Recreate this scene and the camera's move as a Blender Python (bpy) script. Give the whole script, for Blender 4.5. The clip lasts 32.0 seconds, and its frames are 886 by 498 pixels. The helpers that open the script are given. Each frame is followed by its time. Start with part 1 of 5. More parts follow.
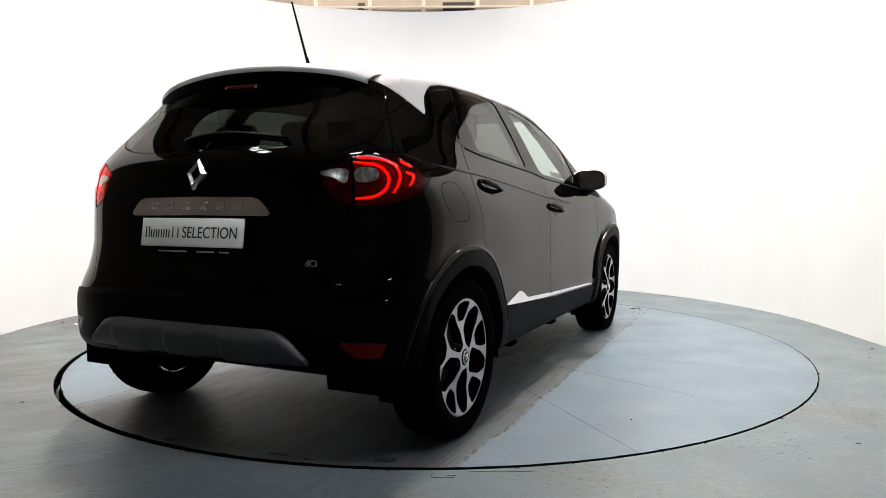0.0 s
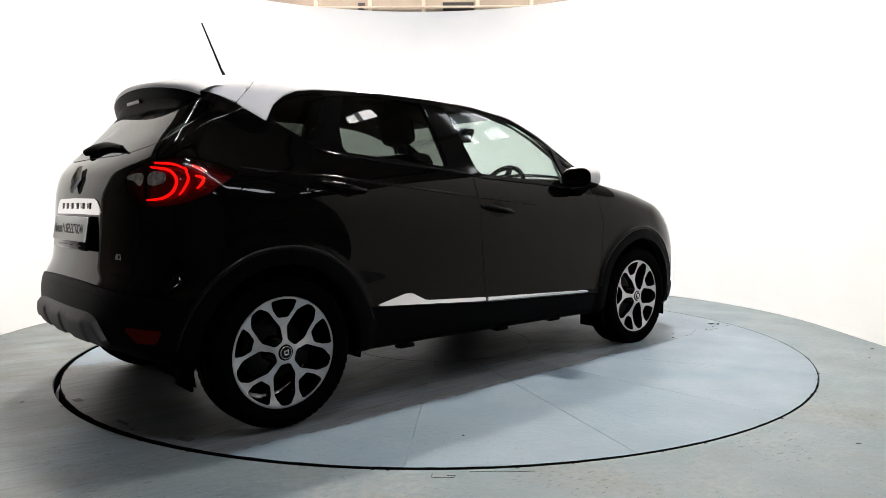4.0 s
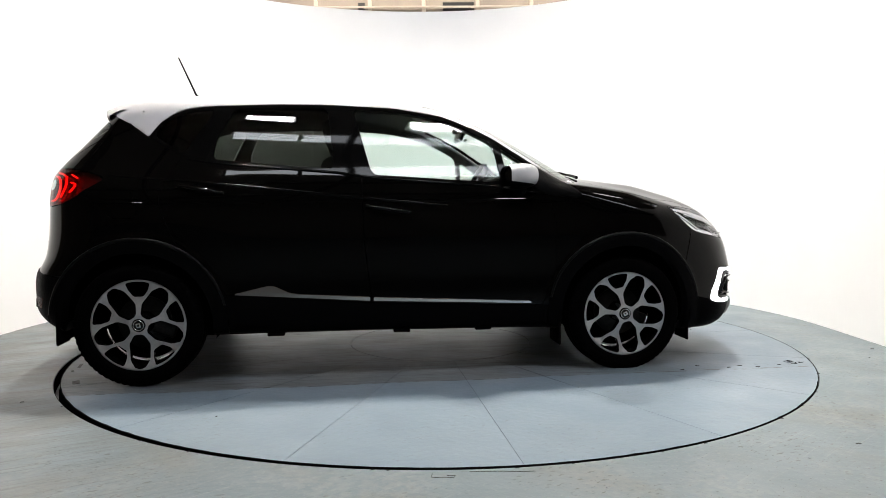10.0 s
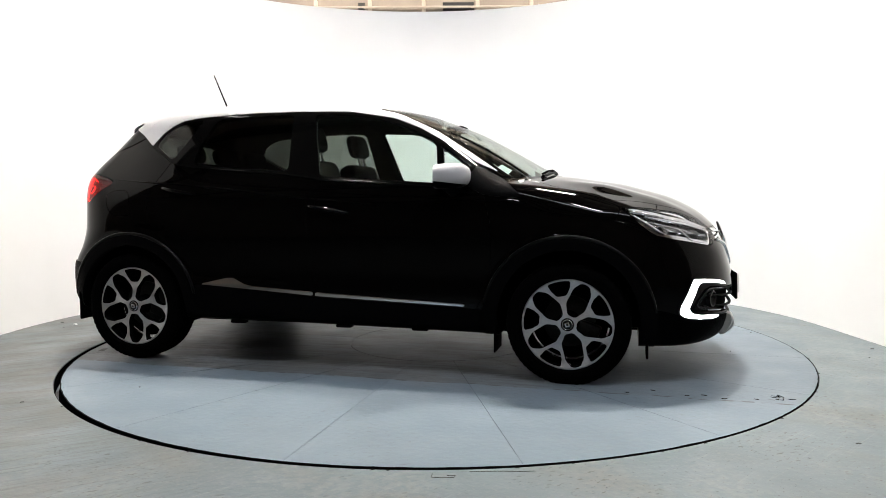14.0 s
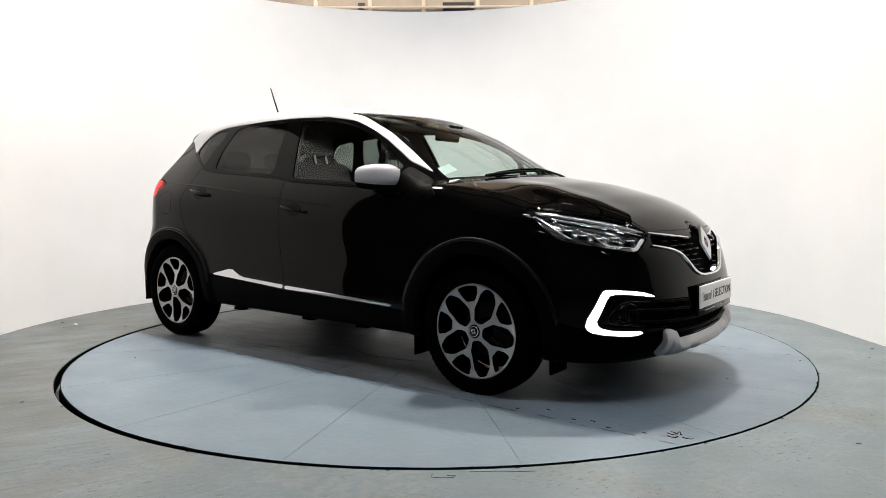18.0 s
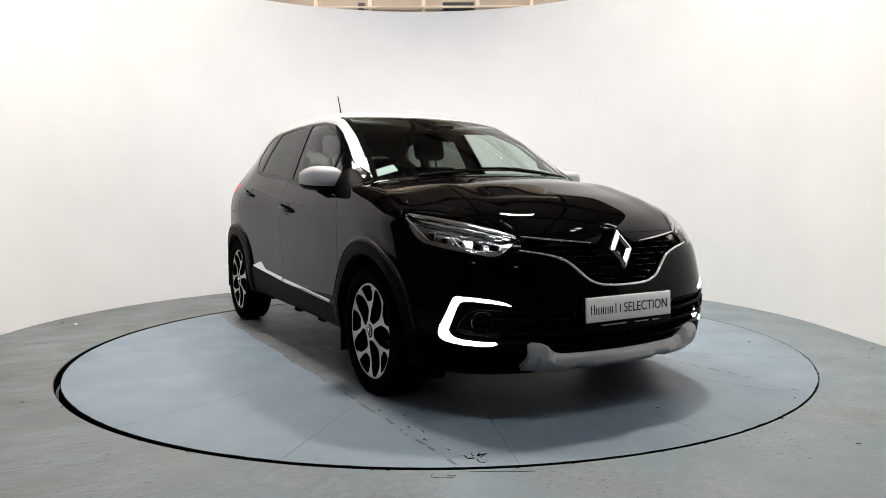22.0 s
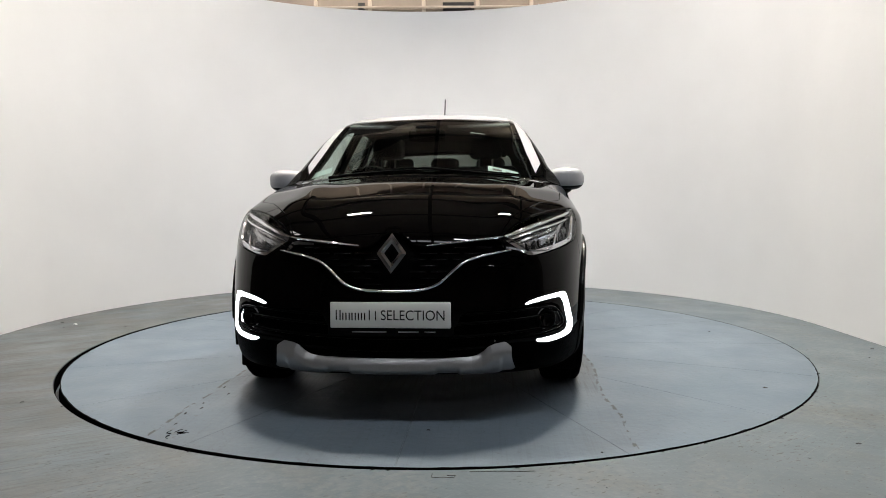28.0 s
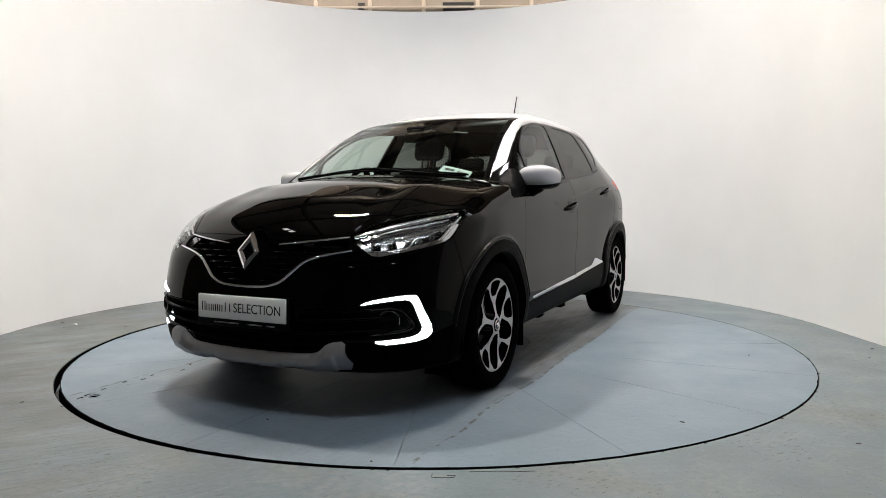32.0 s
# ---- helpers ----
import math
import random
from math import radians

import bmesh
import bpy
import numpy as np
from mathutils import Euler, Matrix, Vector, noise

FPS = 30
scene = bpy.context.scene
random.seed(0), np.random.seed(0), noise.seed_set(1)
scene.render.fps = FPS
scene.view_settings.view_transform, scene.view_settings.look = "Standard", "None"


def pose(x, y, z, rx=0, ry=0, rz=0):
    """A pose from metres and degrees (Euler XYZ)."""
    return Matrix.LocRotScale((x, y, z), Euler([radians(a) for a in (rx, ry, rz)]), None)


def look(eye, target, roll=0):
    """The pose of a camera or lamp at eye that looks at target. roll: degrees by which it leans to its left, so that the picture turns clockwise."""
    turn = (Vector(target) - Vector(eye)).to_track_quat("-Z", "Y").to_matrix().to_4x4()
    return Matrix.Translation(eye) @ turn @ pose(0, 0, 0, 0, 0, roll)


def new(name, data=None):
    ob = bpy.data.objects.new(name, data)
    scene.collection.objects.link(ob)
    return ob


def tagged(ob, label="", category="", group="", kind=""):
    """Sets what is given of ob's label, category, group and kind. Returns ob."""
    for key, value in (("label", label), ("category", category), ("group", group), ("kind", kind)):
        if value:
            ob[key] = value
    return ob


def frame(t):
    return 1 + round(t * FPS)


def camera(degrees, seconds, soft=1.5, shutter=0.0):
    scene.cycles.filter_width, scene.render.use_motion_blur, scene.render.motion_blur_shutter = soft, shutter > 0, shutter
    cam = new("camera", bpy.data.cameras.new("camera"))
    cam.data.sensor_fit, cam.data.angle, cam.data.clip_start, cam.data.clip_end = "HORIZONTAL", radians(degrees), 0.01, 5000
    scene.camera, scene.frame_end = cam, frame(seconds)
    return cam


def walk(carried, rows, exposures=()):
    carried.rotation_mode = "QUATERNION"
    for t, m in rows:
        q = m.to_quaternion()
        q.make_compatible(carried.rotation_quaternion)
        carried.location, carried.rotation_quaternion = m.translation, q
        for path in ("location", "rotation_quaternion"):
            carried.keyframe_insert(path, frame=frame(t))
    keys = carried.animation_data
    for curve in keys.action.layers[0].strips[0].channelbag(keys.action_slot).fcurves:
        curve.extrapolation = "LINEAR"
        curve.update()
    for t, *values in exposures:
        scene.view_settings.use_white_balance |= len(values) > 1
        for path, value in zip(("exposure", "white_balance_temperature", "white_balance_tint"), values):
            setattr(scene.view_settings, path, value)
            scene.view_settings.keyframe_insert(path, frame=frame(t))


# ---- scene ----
# ---- camera on its stand ----
EXPOSURES = [(0.0, -0.22), (6.0, -0.1), (10.0, -0.14), (14.0, -0.18), (19.0, -0.45), (24.0, -0.62), (28.0, -0.81), (32.0, -0.68)]
OVER_W, FRONT_FILL_W, SIDE_W, HALL_FILL_W = 244, 42, 1, 30
SKYLIGHT = 26.0
WORN = 0.55
TURN_T, TURN_A = (0.0, 9.0, 18.0, 24.0, 32.0), (64.08, 13.09, -37.72, -71.83, -117.02)
SEAM_DEG = [22.5 * i + 0.2 for i in range(16)]
# x, y, width, depth and turn of tape left on the disc; x, y, size of flakes
TAPE = [(-2.215, 0.134, 0.035, 0.06, 4), (-2.05, -0.768, 0.035, 0.075, 20), (-2.168, -0.372, 0.018, 0.09, 10), (-2.165, -0.50, 0.014, 0.03, 30)]
DISC_CHIPS = [(1.106, 1.724, 0.016), (1.849, 0.092, 0.008), (2.07, 0.77, 0.006), (-0.4, 1.9, 0.007), (-1.2, -1.5, 0.006)]
CHIPS = [(-0.9, -2.5, 0.006), (-1.7, -2.35, 0.007), (0.55, -2.45, 0.005), (1.35, -2.2, 0.006), (2.3, -1.5, 0.008), (-2.6, -0.9, 0.008), (1.0, -2.7, 0.005), (-0.35, -2.62, 0.005), (2.55, -0.6, 0.007), (-2.45, -1.7, 0.007)]
SECONDS = 32.0
cam = camera(64.37, SECONDS, soft=0.85)
EYE = (0.0, -4.713, 0.956)


def aim(yaw, pitch):
    a, b = radians(yaw), radians(pitch)
    return (EYE[0] + math.sin(a) * math.cos(b), EYE[1] + math.cos(a) * math.cos(b), EYE[2] + math.sin(b))


STAND = look(EYE, aim(0.285, -4.025), -0.366)
walk(cam, [(0.0, STAND), (SECONDS, STAND)], exposures=EXPOSURES)

# ---- world: dim sky behind the hall's roof lights ----
world = bpy.data.worlds.new("world")
scene.world = world
world.use_nodes = True
wn = world.node_tree.nodes
sky = wn.new("ShaderNodeTexSky")
sky.sky_type, sky.sun_disc, sky.sun_elevation, sky.sun_rotation = "NISHITA", False, radians(40), radians(200)
world.node_tree.links.new(sky.outputs[0], wn["Background"].inputs[0])
wn["Background"].inputs[1].default_value = 0.06


# ---- lamps of the hall ----
def area_lamp(name, x, y, z, target, size, watts, kelvin_rgb, size_y=None):
    light = bpy.data.lights.new(name, "AREA")
    light.energy, light.size, light.color = watts, size, kelvin_rgb
    if size_y:
        light.shape, light.size_y = "RECTANGLE", size_y
    ob = new(name, light)
    ob.matrix_world = look((x, y, z), target)
    return ob


# twin flood lamps: place, what they are aimed at, power, beam in degrees, colour
WARM, NEUTRAL = (1.0, 0.915, 0.82), (0.95, 0.965, 1.02)
FLOODS = [(x, 1.3, 6.0, (x * 0.75, -0.4, 0), OVER_W, 104, WARM) for x in (-1.7, 1.7)]
# front pair: added fill that lightens the curved wall
FLOODS += [(x, -3.3, 6.1, (x * 0.8, 3.2, -0.4), FRONT_FILL_W, 82, NEUTRAL) for x in (-1.0, 1.0)]
FLOODS += [(x, -0.6, 6.0, (x * -0.75, 0.9, 0.6), SIDE_W, 160, NEUTRAL) for x in (-4.0, 4.0)]
# two pairs of added fill: hall behind the camera, far wall and roof
FLOODS += [(x, -10.5, 6.0, (x, -10.5, 0), HALL_FILL_W, 170, NEUTRAL) for x in (-4.0, 4.0)]
FLOODS += [(x, 5.4, 6.0, (x, 8.0, 4.4), 130, 160, WARM) for x in (-1.6, 2.4)]
for fx, fy, fz, to, watts, beam_deg, tint in FLOODS:
    lamp = area_lamp("flood_light", fx, fy, fz - 0.01, to, 0.6, watts, tint, 0.22)
    lamp.data.spread = radians(beam_deg)


# ---- materials ----
def material(name, color, rough=0.5, metal=0.0, coat=0.0, coat_rough=0.03, spec=0.5, ior=1.5):
    m = bpy.data.materials.new(name)
    m.use_nodes = True
    b = m.node_tree.nodes["Principled BSDF"]
    b.inputs["Base Color"].default_value = (*color, 1)
    b.inputs["Roughness"].default_value = rough
    b.inputs["Metallic"].default_value = metal
    b.inputs["Coat Weight"].default_value = coat
    b.inputs["Coat Roughness"].default_value = coat_rough
    b.inputs["Specular IOR Level"].default_value = spec
    b.inputs["IOR"].default_value = ior
    return m


def grain(m, scale, color_a, color_b, bump=0.0, bump_scale=None, detail=4.0, rough=None, coords="Object", stretch=(1, 1, 1), contrast=(0.35, 0.65)):
    """Mottles a material between two colours and roughens its relief."""
    nt = m.node_tree
    b = nt.nodes["Principled BSDF"]
    tc = nt.nodes.new("ShaderNodeTexCoord")
    mp = nt.nodes.new("ShaderNodeMapping")
    mp.inputs["Scale"].default_value = stretch
    nt.links.new(tc.outputs[coords], mp.inputs[0])
    n = nt.nodes.new("ShaderNodeTexNoise")
    n.inputs["Scale"].default_value, n.inputs["Detail"].default_value = scale, detail
    nt.links.new(mp.outputs[0], n.inputs["Vector"])
    ramp_n = nt.nodes.new("ShaderNodeValToRGB")
    ramp_n.color_ramp.elements[0].position, ramp_n.color_ramp.elements[1].position = contrast
    ramp_n.color_ramp.elements[0].color, ramp_n.color_ramp.elements[1].color = (*color_a, 1), (*color_b, 1)
    nt.links.new(n.outputs[0], ramp_n.inputs[0])
    nt.links.new(ramp_n.outputs[0], b.inputs["Base Color"])
    if rough:
        mr = nt.nodes.new("ShaderNodeMapRange")
        mr.inputs["To Min"].default_value, mr.inputs["To Max"].default_value = rough
        nt.links.new(n.outputs[0], mr.inputs[0])
        nt.links.new(mr.outputs[0], b.inputs["Roughness"])
    if bump:
        n2 = nt.nodes.new("ShaderNodeTexNoise")
        n2.inputs["Scale"].default_value, n2.inputs["Detail"].default_value = bump_scale or scale * 6, 5.0
        nt.links.new(mp.outputs[0], n2.inputs["Vector"])
        bp = nt.nodes.new("ShaderNodeBump")
        bp.inputs["Strength"].default_value, bp.inputs["Distance"].default_value = bump, 0.01
        nt.links.new(n2.outputs[0], bp.inputs["Height"])
        nt.links.new(bp.outputs[0], b.inputs["Normal"])
    return m


def glow(name, color, strength):
    m = material(name, color, 0.2)
    b = m.node_tree.nodes["Principled BSDF"]
    b.inputs["Emission Color"].default_value = (*color, 1)
    b.inputs["Emission Strength"].default_value = strength
    return m


def math_node(nt, op, a, b=0.0):
    n = nt.nodes.new("ShaderNodeMath")
    n.operation = op
    for s, v in ((n.inputs[0], a), (n.inputs[1], b)):
        if isinstance(v, (int, float)):
            s.default_value = v
        else:
            nt.links.new(v, s)
    return n.outputs[0]


def pane(name, tint, rough=0.0):
    """Thin tinted glass: what passes is tinted, the rest is mirrored by Fresnel."""
    m = bpy.data.materials.new(name)
    m.use_nodes = True
    nt = m.node_tree
    nt.nodes.remove(nt.nodes["Principled BSDF"])
    tr, gl = nt.nodes.new("ShaderNodeBsdfTransparent"), nt.nodes.new("ShaderNodeBsdfGlossy")
    tr.inputs[0].default_value = (*tint, 1)
    gl.inputs["Roughness"].default_value = rough
    fr, mx = nt.nodes.new("ShaderNodeLayerWeight"), nt.nodes.new("ShaderNodeMixShader")
    fr.inputs["Blend"].default_value = 0.5
    rise = math_node(nt, "POWER", fr.outputs["Facing"], 5.0)
    nt.links.new(math_node(nt, "ADD", math_node(nt, "MULTIPLY", rise, 0.75), 0.022), mx.inputs[0])
    nt.links.new(tr.outputs[0], mx.inputs[1])
    nt.links.new(gl.outputs[0], mx.inputs[2])
    nt.links.new(mx.outputs[0], nt.nodes["Material Output"].inputs[0])
    return m


def link_mix(nt, fac, a, b):
    """A colour node that goes from a to b by fac; a and b are sockets or colours."""
    mx = nt.nodes.new("ShaderNodeMix")
    mx.data_type = "RGBA"
    nt.links.new(fac, mx.inputs[0])
    for s, v in ((mx.inputs[6], a), (mx.inputs[7], b)):
        if isinstance(v, tuple):
            s.default_value = (*v, 1)
        else:
            nt.links.new(v, s)
    return mx.outputs[2]


def noise_fac(nt, vec, scale, lo, hi, detail=6.0, distortion=0.0):
    n = nt.nodes.new("ShaderNodeTexNoise")
    n.inputs["Scale"].default_value, n.inputs["Detail"].default_value, n.inputs["Distortion"].default_value = scale, detail, distortion
    nt.links.new(vec, n.inputs["Vector"])
    mr = nt.nodes.new("ShaderNodeMapRange")
    mr.inputs[1].default_value, mr.inputs[2].default_value = lo, hi
    nt.links.new(n.outputs[0], mr.inputs[0])
    return mr.outputs[0]


def mapped(nt, scale=(1, 1, 1), rot=(0, 0, 0)):
    """Object space, turned and then stretched."""
    vec = nt.nodes.new("ShaderNodeTexCoord").outputs["Object"]
    for key, value in (("Rotation", rot), ("Scale", scale)):
        mp = nt.nodes.new("ShaderNodeMapping")
        mp.inputs[key].default_value = value
        nt.links.new(vec, mp.inputs[0])
        vec = mp.outputs[0]
    return vec


def scaled(nt, fac, k):
    return math_node(nt, "MULTIPLY", fac, k)


def slope(nt, value, a, b, lo=0.0, hi=1.0):
    """From lo to hi as value goes from a to b."""
    mr = nt.nodes.new("ShaderNodeMapRange")
    for i, v in ((1, a), (2, b), (3, lo), (4, hi)):
        mr.inputs[i].default_value = v
    nt.links.new(value, mr.inputs[0])
    return mr.outputs[0]


def painted_floor(name, paint_a, paint_b, worn, on_disc):
    """Grey-blue floor paint. On the concrete: chalky patches, scratches and dust where the cars roll in; on the disc: smooth, with a worn track along x."""
    m = material(name, paint_a, 0.35, spec=0.45)
    nt = m.node_tree
    b = nt.nodes["Principled BSDF"]
    v = mapped(nt)
    sep = nt.nodes.new("ShaderNodeSeparateXYZ")
    nt.links.new(mapped(nt), sep.inputs[0])
    col = link_mix(nt, noise_fac(nt, v, 0.9, 0.35, 0.68), paint_a, paint_b)
    soft = 0.3 if on_disc else 1.0
    # chalky worn patches with a ragged edge, and fine pale and dark flecks
    patch = math_node(nt, "MULTIPLY", noise_fac(nt, v, 2.2, 0.44, 0.58, 10, 0.3), noise_fac(nt, v, 26.0, 0.42, 0.58, 6))
    col = link_mix(nt, scaled(nt, patch, WORN * soft), col, worn)
    col = link_mix(nt, scaled(nt, noise_fac(nt, v, 60.0, 0.58, 0.70, 4), 0.40 * soft), col, (0.175, 0.187, 0.187))
    col = link_mix(nt, scaled(nt, math_node(nt, "MULTIPLY", noise_fac(nt, mapped(nt, (1, 2.2, 1), (0, 0, -0.5)), 30.0, 0.60, 0.66, 6), noise_fac(nt, v, 1.9, 0.46, 0.56)), 0.8 * soft), col, (0.036, 0.034, 0.030))
    # scratches in two directions
    for turn_r, reach, k in ((0.75, 14, 0.14), (-0.75, 24, 0.30)):
        line = math_node(nt, "MULTIPLY", noise_fac(nt, mapped(nt, (1, reach, 1), (0, 0, turn_r)), 2.4, 0.60, 0.68, 9, 0.9), noise_fac(nt, v, 1.3, 0.42, 0.58))
        col = link_mix(nt, scaled(nt, line, k * soft), col, (0.20, 0.207, 0.202))
    if not on_disc:
        # brown dust carried in where the cars roll up to the turntable, in long smears
        roll = slope(nt, sep.outputs[0], -0.6, -2.1)
        dust = math_node(nt, "MULTIPLY", roll, noise_fac(nt, mapped(nt, (1, 3, 1), (0, 0, -0.6)), 1.8, 0.34, 0.60, 10, 0.4))
        col = link_mix(nt, scaled(nt, dust, 0.72), col, (0.068, 0.063, 0.056))
        smear = math_node(nt, "MULTIPLY", roll, noise_fac(nt, mapped(nt, (1.2, 30, 1), (0, 0, -0.5)), 2.6, 0.52, 0.60, 9, 0.5))
        col = link_mix(nt, scaled(nt, smear, 0.6), col, (0.03, 0.028, 0.025))
        spread = noise_fac(nt, mapped(nt, (1, 2, 1), (0, 0, 0.7)), 1.3, 0.52, 0.66, 9, 0.4)
        col = link_mix(nt, scaled(nt, spread, 0.35), col, (0.098, 0.091, 0.077))
        grit = math_node(nt, "MULTIPLY", noise_fac(nt, v, 75.0, 0.66, 0.70, 3), noise_fac(nt, v, 1.1, 0.42, 0.58))
        col = link_mix(nt, scaled(nt, grit, 0.9), col, (0.04, 0.038, 0.034))
    else:
        wob = scaled(nt, math_node(nt, "SUBTRACT", noise_fac(nt, v, 1.7, 0, 1), 0.5), 0.10)
        dist = math_node(nt, "ABSOLUTE", math_node(nt, "ADD", math_node(nt, "ADD", sep.outputs[1], wob), 0.066))
        band = slope(nt, dist, 0.99, 0.965)
        rolled = slope(nt, sep.outputs[0], 0.4, 1.5, 1.0, 0.10)
        # bare, trodden metal with pale rubbed patches
        worn_in = math_node(nt, "ADD", scaled(nt, noise_fac(nt, mapped(nt, (0.8, 4, 1)), 2.6, 0.3, 0.62, 9, 0.5), 0.4), 0.5)
        track = math_node(nt, "MULTIPLY", band, rolled)
        col = link_mix(nt, math_node(nt, "MULTIPLY", track, worn_in), col, (0.060, 0.057, 0.053))
        # long thin tyre streaks and scratches
        for reach, sc, lo, hi, k in ((26, 2.2, 0.55, 0.63, 0.75), (60, 3.5, 0.58, 0.64, 0.7)):
            streak = noise_fac(nt, mapped(nt, (1, reach, 1)), sc, lo, hi, 8, 0.35)
            col = link_mix(nt, scaled(nt, math_node(nt, "MULTIPLY", track, streak), k), col, (0.014, 0.013, 0.012))
        pale = math_node(nt, "MULTIPLY", track, noise_fac(nt, mapped(nt, (1.4, 40, 1)), 2.9, 0.60, 0.68, 7, 0.3))
        col = link_mix(nt, scaled(nt, pale, 0.5), col, (0.13, 0.128, 0.122))
        # broken dark line along the track's edges
        edge = slope(nt, math_node(nt, "ABSOLUTE", math_node(nt, "SUBTRACT", dist, 0.978)), 0.011, 0.005)
        chips = noise_fac(nt, mapped(nt, (1, 2, 1)), 15.0, 0.49, 0.54, 7)
        col = link_mix(nt, scaled(nt, math_node(nt, "MULTIPLY", edge, chips), 0.9), col, (0.02, 0.018, 0.016))
    nt.links.new(col, b.inputs["Base Color"])
    nt.links.new(slope(nt, noise_fac(nt, v, 3.0, 0.3, 0.7), 0, 1, 0.38, 0.50), b.inputs["Roughness"])
    bp = nt.nodes.new("ShaderNodeBump")
    bp.inputs["Strength"].default_value, bp.inputs["Distance"].default_value = 0.22, 0.004
    nt.links.new(noise_fac(nt, v, 30.0, 0.2, 0.8, 8), bp.inputs["Height"])
    nt.links.new(bp.outputs[0], b.inputs["Normal"])
    return m


M = {}
M["paint"] = material("black_paint", (0.0008, 0.0007, 0.0007), 0.5, 0.0, 1.0, 0.006, 0.0)
M["paint"].node_tree.nodes["Principled BSDF"].inputs["Coat IOR"].default_value = 1.205
M["silver"] = grain(material("silver_paint", (0.34, 0.34, 0.35), 0.5, 0.15, 0.2, 0.05, spec=0.25), 900, (0.31, 0.31, 0.32), (0.37, 0.37, 0.38))
M["plastic"] = grain(material("black_plastic", (0.003, 0.003, 0.0033), 0.38, ior=1.07), 420, (0.0010, 0.0010, 0.0011), (0.002, 0.002, 0.0022), 0.15, 700)
M["trim"] = grain(material("smooth_black_trim", (0.003, 0.003, 0.003), 0.3, ior=1.2), 420, (0.002, 0.002, 0.002), (0.004, 0.004, 0.004))
M["gloss"] = material("gloss_black_trim", (0.0015, 0.0015, 0.0015), 0.04, ior=1.15)
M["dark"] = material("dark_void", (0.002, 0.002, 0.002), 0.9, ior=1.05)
M["chrome"] = material("chrome", (0.72, 0.72, 0.74), 0.06, 1.0)
M["satin"] = grain(material("satin_silver", (0.33, 0.33, 0.335), 0.36, 0.7), 300, (0.30, 0.30, 0.305), (0.36, 0.36, 0.365), 0.05, 500)
M["satin_dark"] = grain(material("dark_satin_silver", (0.035, 0.035, 0.037), 0.5, 0.2), 300, (0.028, 0.028, 0.03), (0.04, 0.04, 0.042), 0.05, 500)
M["machined"] = grain(material("machined_alloy", (0.42, 0.42, 0.43), 0.46, 0.9), 60, (0.40, 0.40, 0.41), (0.45, 0.45, 0.46))
M["rim_black"] = material("gloss_black_alloy", (0.002, 0.002, 0.002), 0.18, spec=0.25)
M["rubber"] = grain(material("tyre_rubber", (0.001, 0.001, 0.001), 0.75, ior=1.05), 160, (0.0007, 0.0007, 0.0007), (0.0014, 0.0014, 0.0014), 0.2, 300)
M["steel"] = grain(material("brake_steel", (0.35, 0.35, 0.35), 0.35, 1.0), 80, (0.30, 0.30, 0.30), (0.42, 0.41, 0.40))
M["glass_clear"] = pane("front_glass", (0.72, 0.80, 0.76))
M["glass_screen"] = pane("windscreen_glass", (0.72, 0.79, 0.75))
M["glass_dark"] = pane("privacy_glass", (0.15, 0.165, 0.15))
M["lens"] = pane("lamp_lens", (0.93, 0.94, 0.95))
M["lens_tail"] = pane("tail_lens", (0.45, 0.07, 0.06))
M["steel_dark"] = grain(material("dark_steel", (0.012, 0.012, 0.012), 0.55, 0.6), 80, (0.008, 0.008, 0.008), (0.016, 0.0155, 0.015))
M["lamp_dark"] = grain(material("dark_chrome", (0.26, 0.26, 0.265), 0.16, 0.9), 90, (0.19, 0.19, 0.195), (0.34, 0.34, 0.345))
M["mirror_glass"] = material("mirror_glass", (0.25, 0.25, 0.26), 0.02, 1.0)
M["drl"] = glow("daytime_light", (0.93, 0.97, 1.0), 17.0)
M["red_glow"] = glow("red_light_guide", (1.0, 0.025, 0.02), 3.2)
M["red"] = material("red_reflector", (0.10, 0.002, 0.0015), 0.25, spec=0.15)
M["red_dark"] = material("dark_red_housing", (0.05, 0.002, 0.002), 0.25)
M["white_lamp"] = grain(material("white_lamp_insert", (0.4, 0.4, 0.4), 0.2, 0.6, coat=1.0), 40, (0.10, 0.095, 0.095), (0.32, 0.31, 0.30))
M["plate"] = material("white_plate", (0.74, 0.735, 0.71), 0.35)
M["ink"] = material("black_ink", (0.01, 0.01, 0.01), 0.5)
M["pale_ink"] = material("pale_ink", (0.22, 0.22, 0.225), 0.5)
M["cloth"] = grain(material("seat_cloth", (0.02, 0.02, 0.021), 0.9, spec=0.2), 120, (0.015, 0.015, 0.016), (0.03, 0.03, 0.031), 0.3, 240)
M["cloth_pale"] = grain(material("seat_piping_cloth", (0.20, 0.20, 0.20), 0.9), 120, (0.17, 0.17, 0.17), (0.24, 0.24, 0.24), 0.3, 240)
M["lining"] = material("cabin_lining", (0.03, 0.03, 0.03), 0.9)
M["paper"] = material("white_paper", (0.38, 0.46, 0.46), 0.6)
M["floor"] = painted_floor("painted_concrete", (0.088, 0.116, 0.134), (0.112, 0.141, 0.158), (0.150, 0.164, 0.166), False)
M["disc"] = painted_floor("painted_steel_disc", (0.112, 0.149, 0.187), (0.128, 0.164, 0.201), (0.13, 0.146, 0.156), True)
M["wall"] = grain(material("white_wall_paint", (0.85, 0.85, 0.845), 0.62), 1.3, (0.83, 0.83, 0.825), (0.88, 0.88, 0.875), 0.06, 26, contrast=(0.3, 0.7))
M["hall"] = grain(material("hall_sheet", (0.40, 0.34, 0.28), 0.7), 0.8, (0.34, 0.285, 0.235), (0.46, 0.39, 0.32), 0.1, 12)
